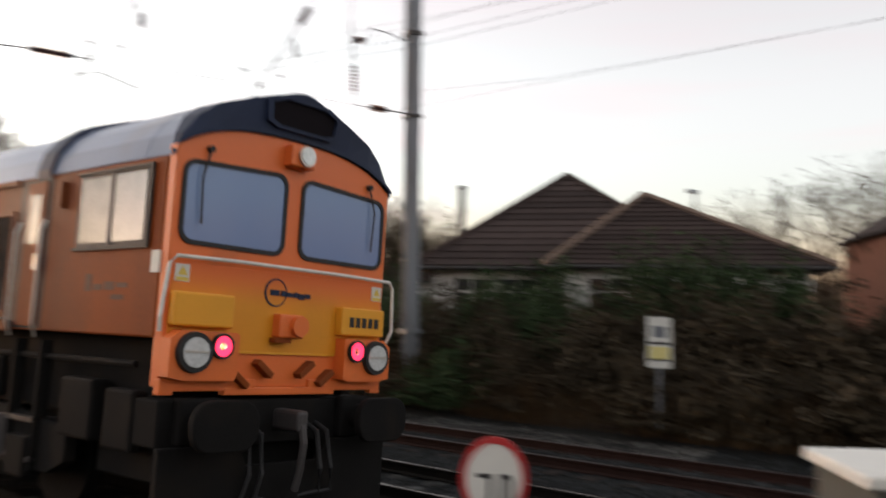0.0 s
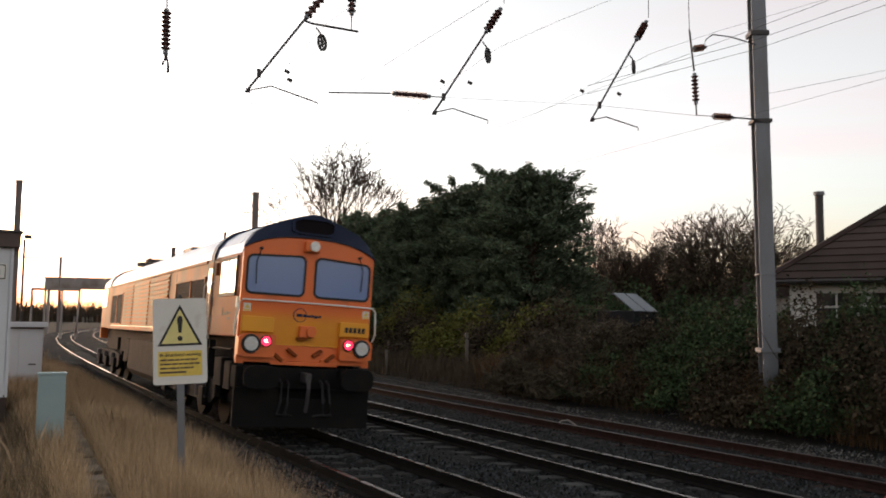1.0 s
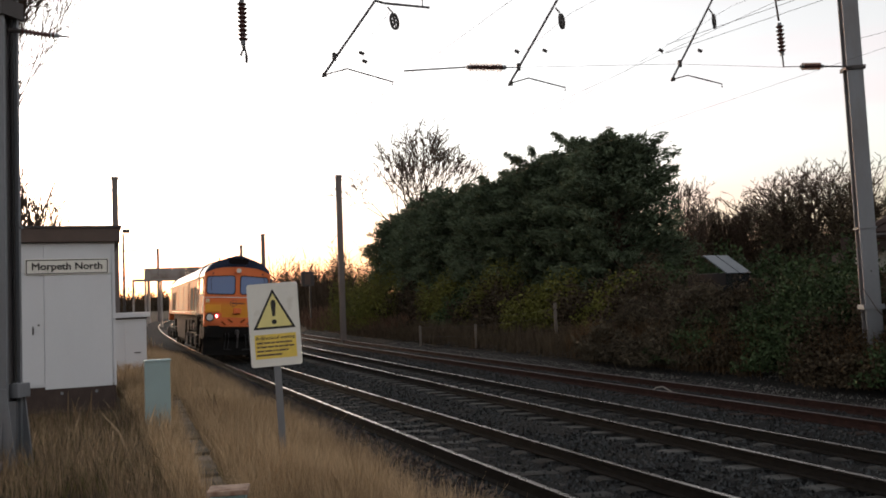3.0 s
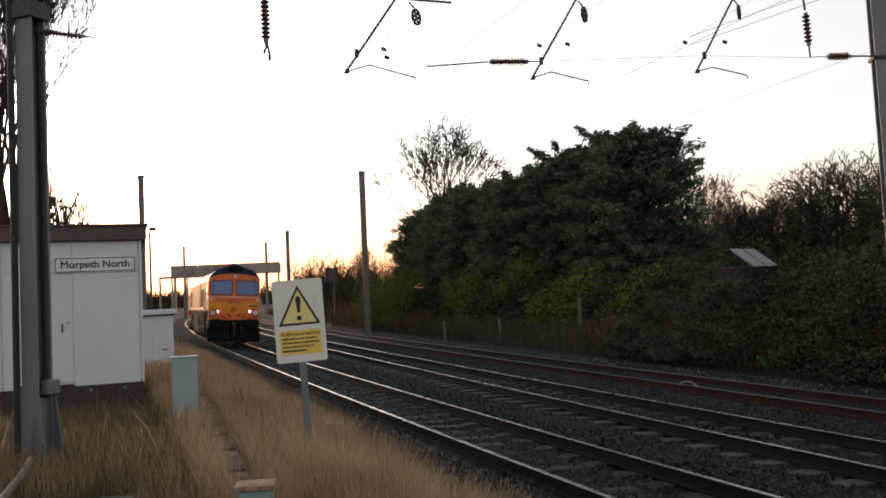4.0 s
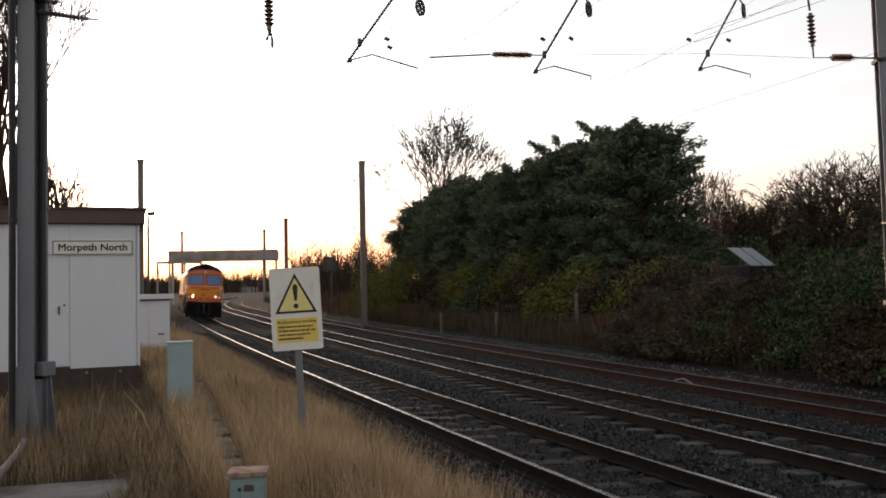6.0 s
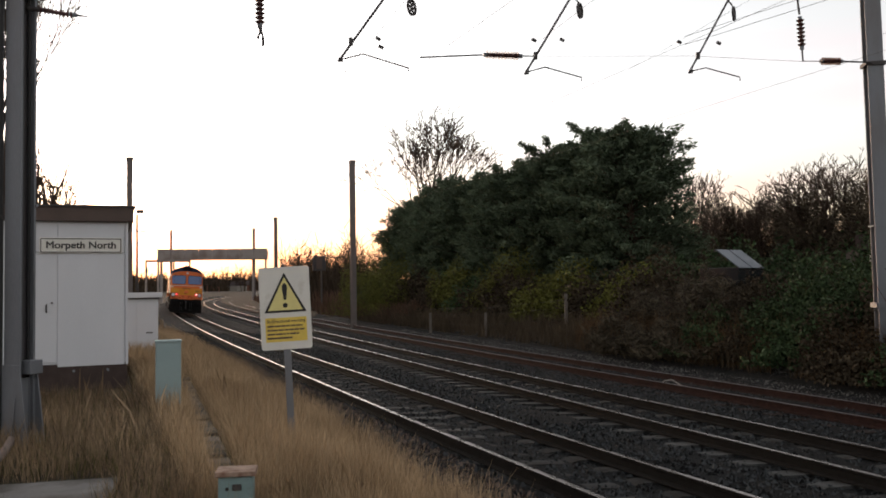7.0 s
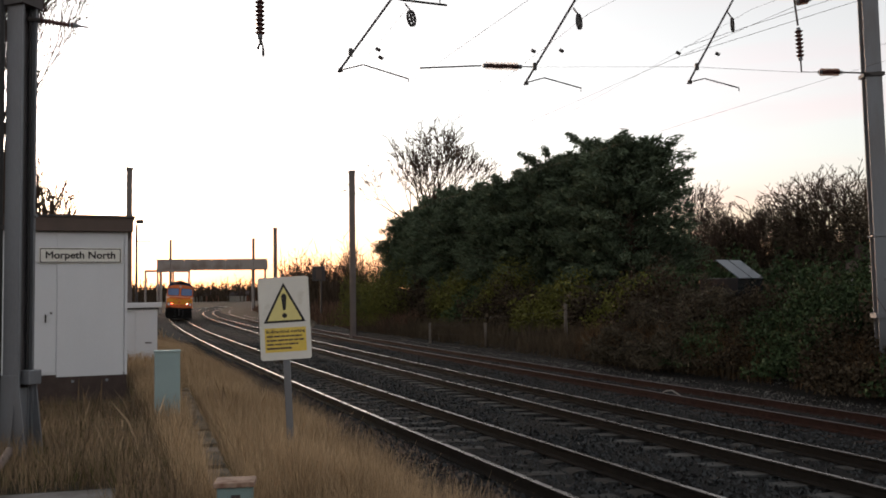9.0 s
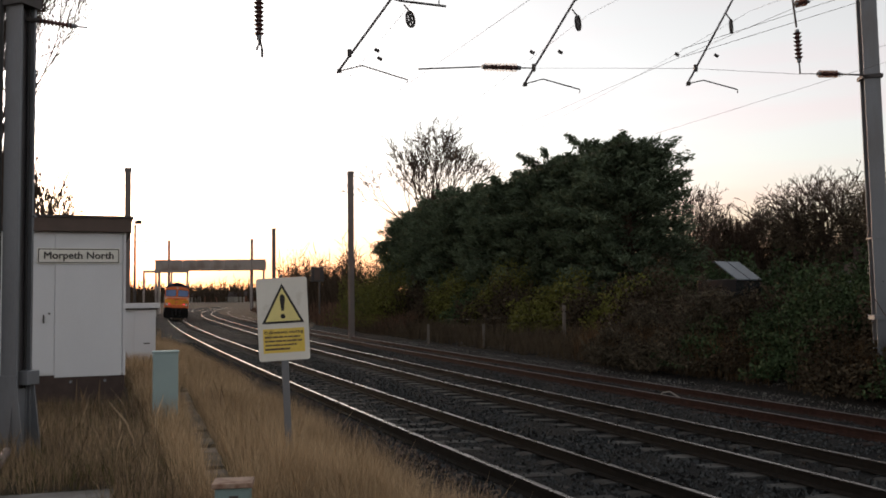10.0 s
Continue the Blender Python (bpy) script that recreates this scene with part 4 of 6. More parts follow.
def motions():
    rows = []
    for t, s in RUN:
        p, h0 = on_track(0, s)
        q, h = on_track(0, s + 10)
        rows.append((t, pose(p.x, p.y, p.z, 0, math.degrees(TRACKS[0][3]), math.degrees(h))))
    walk(LOCO, rows)
    for wh, yy in WHEELS:
        turn = []
        for k in range(51 * 4):
            t = min(k * 0.05, 10.0)
            s = float(np.interp(t, [a for a, b in RUN], [b for a, b in RUN]))
            turn.append((t, pose(0, yy, 0.535, -math.degrees((s - 5.7) / 0.53), 0, 0)))
            if t >= 10.0:
                break
        walk(wh, turn)


# ================= lineside things =================
def masts():
    def mast(m, height, label, w=0.40, d=0.36, steel="galv"):
        ma = thing("catenary_mast", m, label, "mast", "catenary masts")
        part("flange", box(-w / 2, w / 2, -d / 2, -d / 2 + 0.03, 0, height), M[steel], ma)
        part("flange", box(-w / 2, w / 2, d / 2 - 0.03, d / 2, 0, height), M[steel], ma)
        part("web", box(-0.015, 0.015, -d / 2 + 0.03, d / 2 - 0.03, 0, height), M["darkened_galv"], ma, "stained web, darkened as recess shade")
        part("base_plate", box(-w / 2 - 0.08, w / 2 + 0.08, -d / 2 - 0.08, d / 2 + 0.08, -0.3, 0.03), M["concrete"], ma)
        return ma
    a = mast(pose(-4.81, 9.76, 0.25, 0, 0, -20), 9.2, "tall grey galvanised steel mast beside the relay building", 0.225, 0.225)
    # flared foot: tapering plates on both flanges
    for y0 in (-0.128, 0.113):
        part("base_gusset", prism([(-0.22, 0), (0.26, 0), (0.125, 0.95), (-0.12, 0.95)], "y", y0, y0 + 0.015), M["galv"], a)
    part("foot_stiffener", prism([(-0.20, 0), (0.22, 0), (0.11, 0.8), (-0.11, 0.8)], "x", 0.06, 0.075), M["galv"], a)
    part("cable_box", box(0.05, 0.19, -0.03, 0.15, 0.84, 1.0, 0.01), M["galv"], a, "small grey cable box")
    for x, y, r in ((0.06, 0.06, 0.016), (0.075, 0.095, 0.013), (-0.16, -0.14, 0.038)):
        part("cable", tube([(x, y, -0.2), (x, y + 0.004, 2.0), (x - 0.004, y, 5.0), (x, y, 9.2)], r, 8), M["rubber"], a, "black cable running up the mast")
    part("cable_clip", box(-0.2, -0.115, -0.17, -0.11, 2.6, 2.64), M["dark_steel"], a)
    part("bolt_head", cyl((0.125, 0.10, 2.75), (0.145, 0.10, 2.75), 0.018, n=8), M["galv"], a)
    part("band", box(-0.15, 0.15, -0.15, 0.15, 5.16, 5.35), M["dark_steel"], a)
    part("band", box(-0.17, 0.17, -0.17, 0.17, 5.41, 5.50), M["dark_steel"], a)
    b = mast(pose(9.42, 18.44, 0.0, 0, -0.55, -8), 12.5, "tall grey galvanised steel mast standing in the hedge", 0.33, 0.30)
    part("band", box(-0.21, 0.21, -0.19, 0.19, 6.62, 6.70), M["dark_steel"], b)
    part("band", box(-0.21, 0.21, -0.19, 0.19, 8.66, 8.76), M["dark_steel"], b)
    part("band", box(-0.19, 0.19, -0.17, 0.17, 3.15, 3.18), M["galv"], b)
    part("foot_bracket", box(-0.22, 0.22, -0.2, 0.2, 1.42, 1.52), M["galv"], b)
    for az, r, top, w in ((-6.02, 52, 9.65, 0.30), (-20.08, 50, 9.3, 0.30), (-11.05, 95, 9.7, 0.36), (-17.6, 150, 12, 0.4), (-12.45, 150, 12.3, 0.4)):
        p = place(az, r)
        z = ground_z(p.x, p.y) - 0.1
        c = mast(pose(p.x, p.y, z, 0, 0, 22), top - z, "distant brown-grey steel mast beside the track", w, w, "far_mast")
        part("cap", box(-w * 0.6, w * 0.6, -w * 0.6, w * 0.6, top - z - 0.15, top - z + 0.02), M["far_mast"], c)


masts()


def headspan():
    """Cross-span over the three lines: drops with insulators, slanting registration tubes and steady arms."""
    A, B = Vector((-0.58, 15.1, 0)), Vector((9.4, 18.3, 0))
    u = (B - A).normalized()
    along = Vector((-0.375, 0.927, 0))

    def at(d, z, off=0.0):
        p = A + u * d + along * off
        return Vector((p.x, p.y, z))

    def insulator(parent, p, q, r=0.07, sheds=7):
        p, q = Vector(p), Vector(q)
        ins = part("insulator", cyl(p, q, r * 0.45, n=10), M["insulator"], parent, "dark ribbed porcelain insulator")
        for k in range(sheds):
            a = p.lerp(q, (k + 0.25) / sheds)
            b = p.lerp(q, (k + 0.7) / sheds)
            part("shed", cyl(a, b, r, r * 0.6, 12), M["insulator"], ins)
        for e in (p, q):
            d = (q - p).normalized() * 0.05
            part("end_cap", cyl(e - d, e + d, r * 0.5, n=8), M["galv"], ins)
        return ins

    hsn = thing("overhead_line_headspan", None, "overhead line headspan with brown insulators and slanting steel tubes", "overhead line")
    # three registration assemblies
    for tip, up, end, steady in (((-1.25, 5.92), (-0.20, 7.42), (0.35, 8.25), [(-1.16, 5.97), (-0.81, 6.08), (0.02, 5.88), (0.0, 5.83)]),
                                 ((2.24, 5.91), (3.38, 7.70), (3.75, 8.30), [(2.3, 5.96), (2.65, 6.07), (3.41, 5.92), (3.4, 5.85)]),
                                 ((5.76, 6.15), (6.95, 8.06), (7.25, 8.56), [(5.85, 6.2), (6.15, 6.28), (6.95, 6.14), (6.95, 6.07)])):
        tb = part("registration_tube", tube([at(*tip), at(*up)], 0.022, 8), M["darkened_galv"], hsn, "slanting dark steel tube")
        insulator(hsn, at(*up), at(up[0] + (end[0] - up[0]) * 0.75, up[1] + (end[1] - up[1]) * 0.75), 0.085, 6)
        part("clamp", box(-0.035, 0.035, -0.035, 0.035, -0.07, 0.07, 0.01, m=Matrix.Translation(at(tip[0] + 0.22, tip[1] + 0.36))), M["dark_steel"], tb)
        part("tip_clamp", box(-0.025, 0.05, -0.03, 0.03, -0.03, 0.04, 0.008, m=Matrix.Translation(at(tip[0] + 0.03, tip[1] + 0.03))), M["dark_steel"], tb)
        part("steady_arm", tube([at(*p) for p in steady], 0.013, 6), M["dark_steel"], hsn, "thin steel steady arm")
        part("hanger_wire", tube([at(*end), at(end[0] + 0.05, 11.2)], 0.008, 5), M["dark_steel"], hsn)
    # top bar with a drop on the first one
    part("spacer_bar", tube([at(-0.24, 7.33), at(-0.1, 7.30), at(0.75, 7.28)], 0.022, 8), M["dark_steel"], hsn)
    insulator(hsn, at(0.62, 7.62), at(0.62, 8.3), 0.085, 7)
    part("hanger_wire", tube([at(0.62, 7.3), at(0.62, 11.2)], 0.012, 6), M["dark_steel"], hsn)
    for x in (0.08, 3.40, 6.85):
        z = {0.08: 6.98, 3.40: 7.20, 6.85: 7.43}[x]
        outer = [(0.15 * math.cos(2 * math.pi * k / 18), 0.15 * math.sin(2 * math.pi * k / 18)) for k in range(18)]
        inner = [(a * 0.8, b * 0.8) for a, b in outer]
        bm = ring(outer, inner, "y", -0.02, 0.02)
        for k in range(3):
            box(-0.14, 0.14, -0.012, 0.012, -0.014, 0.014, bm=bm, m=Matrix.Rotation(k * math.pi / 3, 4, "Y"))
        bmesh.ops.transform(bm, verts=bm.verts, matrix=Matrix.Translation(at(x, z)) @ Matrix.Rotation(radians(62), 4, "Z"))
        pu = part("pulley", bm, M["dark_steel"], hsn, "spoked pulley wheel")
        part("pulley_hook", tube([at(x, z + 0.02), at(x - 0.03, z + 0.16), at(x - 0.12, z + 0.26)], 0.015, 6), M["dark_steel"], pu)
    # cross insulator between the first two
    part("span_rod", tube([at(0.22, 6.09), at(1.40, 6.215)], 0.015, 6), M["dark_steel"], hsn)
    insulator(hsn, at(1.48, 6.22), at(2.14, 6.245), 0.085, 11)
    part("span_rod", tube([at(2.2, 6.25), at(2.42, 6.26)], 0.012, 6), M["dark_steel"], hsn)
    part("span_wire", tube([at(2.42, 6.26), at(5.9, 6.5), at(8.5, 6.56)], 0.004, 5), M["dark_steel"], hsn)
    # drop beside the mast in the hedge
    part("drop_rod", tube([at(8.35, 8.45), at(8.46, 7.55)], 0.022, 8), M["dark_steel"], hsn)
    insulator(hsn, at(8.47, 7.45), at(8.495, 6.86), 0.085, 7)
    part("drop_rod", tube([at(8.495, 6.86), at(8.51, 6.57)], 0.018, 8), M["dark_steel"], hsn)
    part("hanger_wire", tube([at(8.35, 8.45), at(8.3, 11.2)], 0.008, 6), M["dark_steel"], hsn)
    part("span_rod", tube([at(8.51, 6.57), at(9.0, 6.6)], 0.009, 6), M["dark_steel"], hsn)
    insulator(hsn, at(9.0, 6.60), at(9.48, 6.63), 0.08, 7)
    part("span_rod", tube([at(9.5, 6.63), at(10.3, 6.66)], 0.018, 6), M["dark_steel"], hsn)
    insulator(hsn, at(8.48, 8.05), at(8.75, 8.12), 0.08, 4)
    part("jumper_cable", tube([at(8.75, 8.12), at(8.8, 8.3), at(9.0, 8.45), at(9.5, 8.47), at(10.25, 8.40)], 0.014, 6), M["dark_steel"], hsn)
    # drop near the other mast
    part("drop_rod", tube([at(-2.63, 8.6), at(-2.58, 7.15)], 0.012, 6), M["dark_steel"], hsn)
    insulator(hsn, at(-2.585, 7.12), at(-2.58, 6.45), 0.085, 9)
    part("drop_rod", tube([at(-2.58, 6.47), at(-2.565, 6.30)], 0.03, 8), M["dark_steel"], hsn)
    part("drop_fork", tube([at(-2.62, 6.22), at(-2.56, 6.42), at(-2.53, 6.22), at(-2.53, 6.10)], 0.024, 6), M["dark_steel"], hsn)
    # insulator on the near mast
    insulator(hsn, Vector((-4.64, 9.83, 5.28)), Vector((-4.31, 9.97, 5.26)), 0.052, 9)
    part("span_rod", tube([(-4.31, 9.97, 5.26), (-4.16, 10.03, 5.255)], 0.011, 6), M["dark_steel"], hsn)
    part("span_rod", tube([(-4.76, 9.77, 5.28), (-4.57, 9.86, 5.28)], 0.028, 6), M["dark_steel"], hsn)
    for d, z in ((-0.35, 6.55), (-0.30, 6.40), (2.75, 6.75), (3.35, 6.80), (6.0, 6.95), (6.95, 7.0)):
        part("dropper_clip", box(-0.05, 0.05, -0.02, 0.02, -0.03, 0.03, 0.008, m=Matrix.Translation(at(d, z, 0.6)) @ Matrix.Rotation(0.5, 4, "Y")), M["dark_steel"], hsn)


headspan()


def overhead_wires():
    for i, z1, z2, o in ((0, 5.85, 7.3, 0.1), (1, 5.9, 7.5, -0.15), (2, 6.1, 8.05, 0.15)):
        w = thing("overhead_wire", None, "thin dark overhead contact and carrying wires above the track", "overhead wire", "overhead wires")
        for z, sag, r in ((z1, 0.0, 0.003), (z2, 0.9, 0.003)):
            pts = []
            for s in range(-20, 151, 2):
                f = ((s - 13.6) % 40) / 40
                pts.append(on_track(i, s, o, 0)[0] + Vector((0, 0, z - sag * 4 * f * (1 - f))))
            part("wire", tube(pts, r, 5), M["dark_steel"], w)
    w = thing("overhead_wire", None, "thin dark feeder wire passing beside the mast", "overhead wire", "overhead wires")
    for a, b in (((16, 15.8, 6.4), (36.5, 17.5, 8.3)), ((16, 15.8, 6.25), (36.5, 17.5, 8.1)), ((26.5, 22, 7.6), (44, 24, 9.0))):
        p, q = place(a[0], a[1], a[2]), place(b[0], b[1], b[2])
        part("wire", tube([p, p.lerp(q, 0.5) + Vector((0, 0, -0.12)), q, q + (q - p) * 1.2 + Vector((0, 0, 0.4))], 0.0045, 5), M["dark_steel"], w)


overhead_wires()


def warning_sign(m, w, h, foot, label, tilt, big):
    sg = thing("warning_sign", m, label, "sign", "lineside warning signs")
    lean = Matrix.Rotation(radians(tilt), 4, "Y")
    part("post", box(-0.038, 0.038, 0.012, 0.07, -foot, 0.02, 0.006, m=lean), M["galv"], sg)
    pn = part("panel", prism(rounded(-w / 2, w / 2, 0, h, 0.03), "y", -0.006, 0.006), M["sign_white"], sg, "dirty white sign panel", at=lean)
    for x in (0,):
        part("fixing", cyl((x, 0.0, h + 0.03), (x, 0.03, h + 0.0), 0.02), M["dark_steel"], pn)
    k = w / 0.54
    if big:
        cx, b, t = 0.0, 0.40 * k, 0.83 * k
        outer = [(-0.225 * k, b), (0.225 * k, b), (0.0, t)]
        inner = [(-0.185 * k, b + 0.023 * k), (0.185 * k, b + 0.023 * k), (0.0, t - 0.047 * k)]
        part("triangle", prism(inner, "y", -0.009, -0.004), M["sign_pale"], pn, "pale yellow triangle")
        part("triangle_border", ring(outer, inner, "y", -0.011, -0.005), M["black"], pn)
        part("exclamation_bar", prism([(-0.014 * k, 0.535 * k), (0.014 * k, 0.535 * k), (0.028 * k, 0.67 * k), (0.022 * k, 0.70 * k), (0, 0.715 * k), (-0.022 * k, 0.70 * k), (-0.028 * k, 0.67 * k)], "y", -0.013, -0.008), M["black"], pn)
        part("exclamation_dot", cyl((0, -0.008, 0.475 * k), (0, -0.013, 0.475 * k), 0.026 * k, n=20), M["black"], pn)
        part("yellow_plate", box(-0.22 * k, 0.22 * k, -0.009, -0.005, 0.085 * k, 0.345 * k), M["sign_yellow"], pn, "faded yellow text panel")
        text_part("heading", "Bi-directional working", 0.045 * k, pose(0, -0.010, 0.305 * k, 90, 0, 0), M["fascia"], pn, 0.001, 0.41 * k)
        for j, wd in enumerate((0.38, 0.40, 0.34)):
            r = random.Random(j)
            x = -0.2
            while x < -0.2 + wd:
                ln = min(r.uniform(0.03, 0.085), -0.2 + wd - x)
                part("text_bar", box(x * k, (x + ln - 0.007) * k, -0.0105, -0.0085, (0.245 - j * 0.043) * k, (0.263 - j * 0.043) * k), M["fascia"], pn)
                x += ln
        part("text_bar", box(-0.205 * k, 0.06 * k, -0.0105, -0.0085, 0.115 * k, 0.135 * k), M["fascia"], pn)
    else:
        part("symbol", box(-0.12, 0.12, -0.009, -0.005, h * 0.6, h * 0.82), M["galv"], pn)
        part("stripe", box(-w * 0.42, w * 0.42, -0.009, -0.005, h * 0.46, h * 0.51), M["black"], pn)
        part("yellow_plate", box(-w * 0.42, w * 0.42, -0.009, -0.005, h * 0.18, h * 0.42), M["sign_pale"], pn)
        part("stripe", box(-w * 0.40, w * 0.40, -0.011, -0.008, h * 0.14, h * 0.18), M["black"], pn)
    return sg


warning_sign(pose(-1.72, 9.42, 1.35, 0, 0, 10), 0.545, 0.90, 1.15, "white warning sign with a yellow exclamation triangle on a grey post", -2.4, True)
p = Vector((11.245, 11.885, 0))
warning_sign(pose(p.x, p.y, 1.0, 0, 0, -43), 0.42, 0.93, 1.1, "small white and yellow sign on a post before the hedge", 0, False)


def round_sign():
    p = place(35.27, 4.37)
    sg = thing("round_sign", pose(p.x, p.y, -0.06, 0, 0, -33), "round white sign with a red rim on a short post", "sign")
    part("post", box(-0.03, 0.03, 0.01, 0.06, -0.1, 1.3, 0.005), M["galv"], sg)
    def disc(r, n=32):
        return [(r * math.cos(2 * math.pi * k / n), 1.24 + 1.22 * r * math.sin(2 * math.pi * k / n)) for k in range(n)]
    part("disc", prism(disc(0.165), "y", -0.006, 0.006), M["sign_white"], sg, "white painted disc")
    part("rim", ring(disc(0.168), disc(0.14), "y", -0.012, 0.008), M["red"], sg, "red painted rim")
    for x0, x1, z0, z1 in ((-0.085, -0.01, 1.24, 1.262), (-0.03, -0.008, 1.10, 1.24), (0.03, 0.052, 1.10, 1.26), (0.052, 0.085, 1.235, 1.26), (0.075, 0.095, 1.10, 1.235)):
        part("symbol_bar", box(x0, x1, -0.009, -0.005, z0, z1), M["black"], sg)


round_sign()


def equipment_cabinet():
    p = Vector((2.58, 1.32, 0))
    cb = thing("equipment_cabinet", pose(p.x, p.y, 0.06, 0, 0, -33), "grey lineside equipment cabinet with a white lid", "cabinet")
    part("body", box(-0.28, 0.28, -0.21, 0.21, -0.3, 1.518, 0.008), M["cab_grey"], cb)
    part("lid", box(-0.308, 0.308, -0.238, 0.238, 1.518, 1.556, 0.01), M["sign_white"], cb, "pale grey lid")
    part("handle", box(0.15, 0.18, -0.235, -0.21, 0.85, 1.0, 0.005), M["dark_steel"], cb)


equipment_cabinet()


def relay_building():
    b = thing("relay_building", pose(-5.64, 15.27, 0.3, 0, 0, 21.8), "white panelled relay building with a brown flat roof", "building")
    w, d = 2.25, 3.2
    part("plinth", box(-w, 0.02, -0.02, d, -0.25, 0.46, 0.01), M["plinth"], b, "dark brick plinth")
    part("wall", box(-w + 0.01, 0.0, 0.0, d, 0.46, 3.0, 0.008), M["white_panel"], b, "white panelled wall")
    part("roof_fascia", box(-w - 0.12, 0.12, -0.12, d + 0.12, 2.93, 3.18, 0.012), M["fascia"], b, "brown roof fascia")
    part("roof_cap", box(-w - 0.15, 0.15, -0.15, d + 0.15, 3.18, 3.215), M["dark_steel"], b)
    for x0, x1 in ((-1.11, -0.03), (-w + 0.03, -1.50)):
        part("panel", box(x0, x1, -0.025, 0.002, 0.42, 2.39, 0.006), M["white_panel"], b)
    part("panel", box(-w + 0.03, -1.12, -0.022, 0.002, 2.40, 2.92, 0.006), M["white_panel"], b)
    part("panel", box(-1.11, -0.03, -0.022, 0.002, 2.40, 2.92, 0.006), M["white_panel"], b)
    dr = part("door", box(-1.49, -1.12, -0.014, 0.002, 0.50, 2.39, 0.005), M["white_panel"], b, "white flush door")
    part("door_handle", box(-1.30, -1.275, -0.045, -0.012, 1.36, 1.50, 0.004), M["dark_steel"], dr)
    part("lock", cyl((-1.20, -0.012, 1.52), (-1.20, -0.035, 1.52), 0.018), M["dark_steel"], dr)
    part("corner_trim", box(-0.012, 0.03, -0.035, 0.03, 0.42, 2.93), M["white_panel"], b)
    part("corner_trim", box(-w - 0.02, -w + 0.02, -0.035, 0.03, 0.42, 2.93), M["white_panel"], b)
    nb = part("name_board", box(-1.40, -0.07, -0.045, -0.02, 2.375, 2.65, 0.004), M["sign_white"], b, "white name board with black border")
    out = rounded(-1.385, -0.085, 2.39, 2.635, 0.012, 2)
    inn = rounded(-1.37, -0.10, 2.405, 2.62, 0.012, 2)
    part("border", ring(out, inn, "y", -0.049, -0.043), M["black"], nb)
    text_part("lettering", "Morpeth North", 0.17, pose(-0.735, -0.048, 2.515, 90, 0, 0), M["black"], nb, 0.002, 1.12)
    for x in (-0.3, -0.85):
        part("vent_cap", cyl((x, -0.03, 0.34), (x, 0.0, 0.34), 0.025), M["galv"], b)


relay_building()


def cabinets():
    c = thing("white_cabinet", pose(-7.75, 22.0, 0.3, 0, 0, 21.8), "white lineside cabinet with an overhanging lid beside the building", "cabinet")
    part("body", box(-0.5, 0.42, 0, 0.6, -0.2, 1.50, 0.01), M["white_panel"], c)
    part("lid", box(-0.62, 0.52, -0.12, 0.7, 1.53, 1.66, 0.012), M["white_panel"], c, "white overhanging lid")
    part("lid_shadow_gap", box(-0.52, 0.44, -0.02, 0.62, 1.49, 1.535), M["dark_steel"], c)
    part("door", box(-0.1, 0.38, -0.018, 0.002, 0.1, 1.44, 0.005), M["white_panel"], c)
    part("handle", box(0.12, 0.28, -0.04, -0.015, 0.62, 0.65), M["dark_steel"], c)
    g = thing("green_cabinet", pose(-3.80, 11.85, 0.2, 0, 0, 20), "slim pale green metal cabinet standing in dry grass", "cabinet")
    part("body", box(-0.165, 0.165, -0.10, 0.12, -0.1, 1.10, 0.008), M["cab_green"], g)
    part("lid", box(-0.175, 0.175, -0.11, 0.13, 1.10, 1.13, 0.006), M["cab_green"], g)
    part("door_seam", box(-0.14, 0.14, -0.104, -0.098, 0.0, 1.06), M["cab_green"], g)
    j = thing("junction_box", pose(-1.44, 5.95, 0.15, 0, 0, 8), "small grey-green junction box with a pale rusty lid", "junction box")
    part("body", box(-0.115, 0.115, -0.09, 0.09, -0.1, 0.60, 0.008), M["box_teal"], j)
    part("lid", box(-0.135, 0.135, -0.11, 0.11, 0.60, 0.635, 0.006), M["rusty_lid"], j, "pale rust-stained lid")
    part("latch", box(-0.02, 0.04, -0.105, -0.088, 0.51, 0.55, 0.004), M["dark_steel"], j)
    part("keyhole", cyl((-0.055, -0.088, 0.52), (-0.055, -0.098, 0.52), 0.012), M["black"], j)


cabinets()


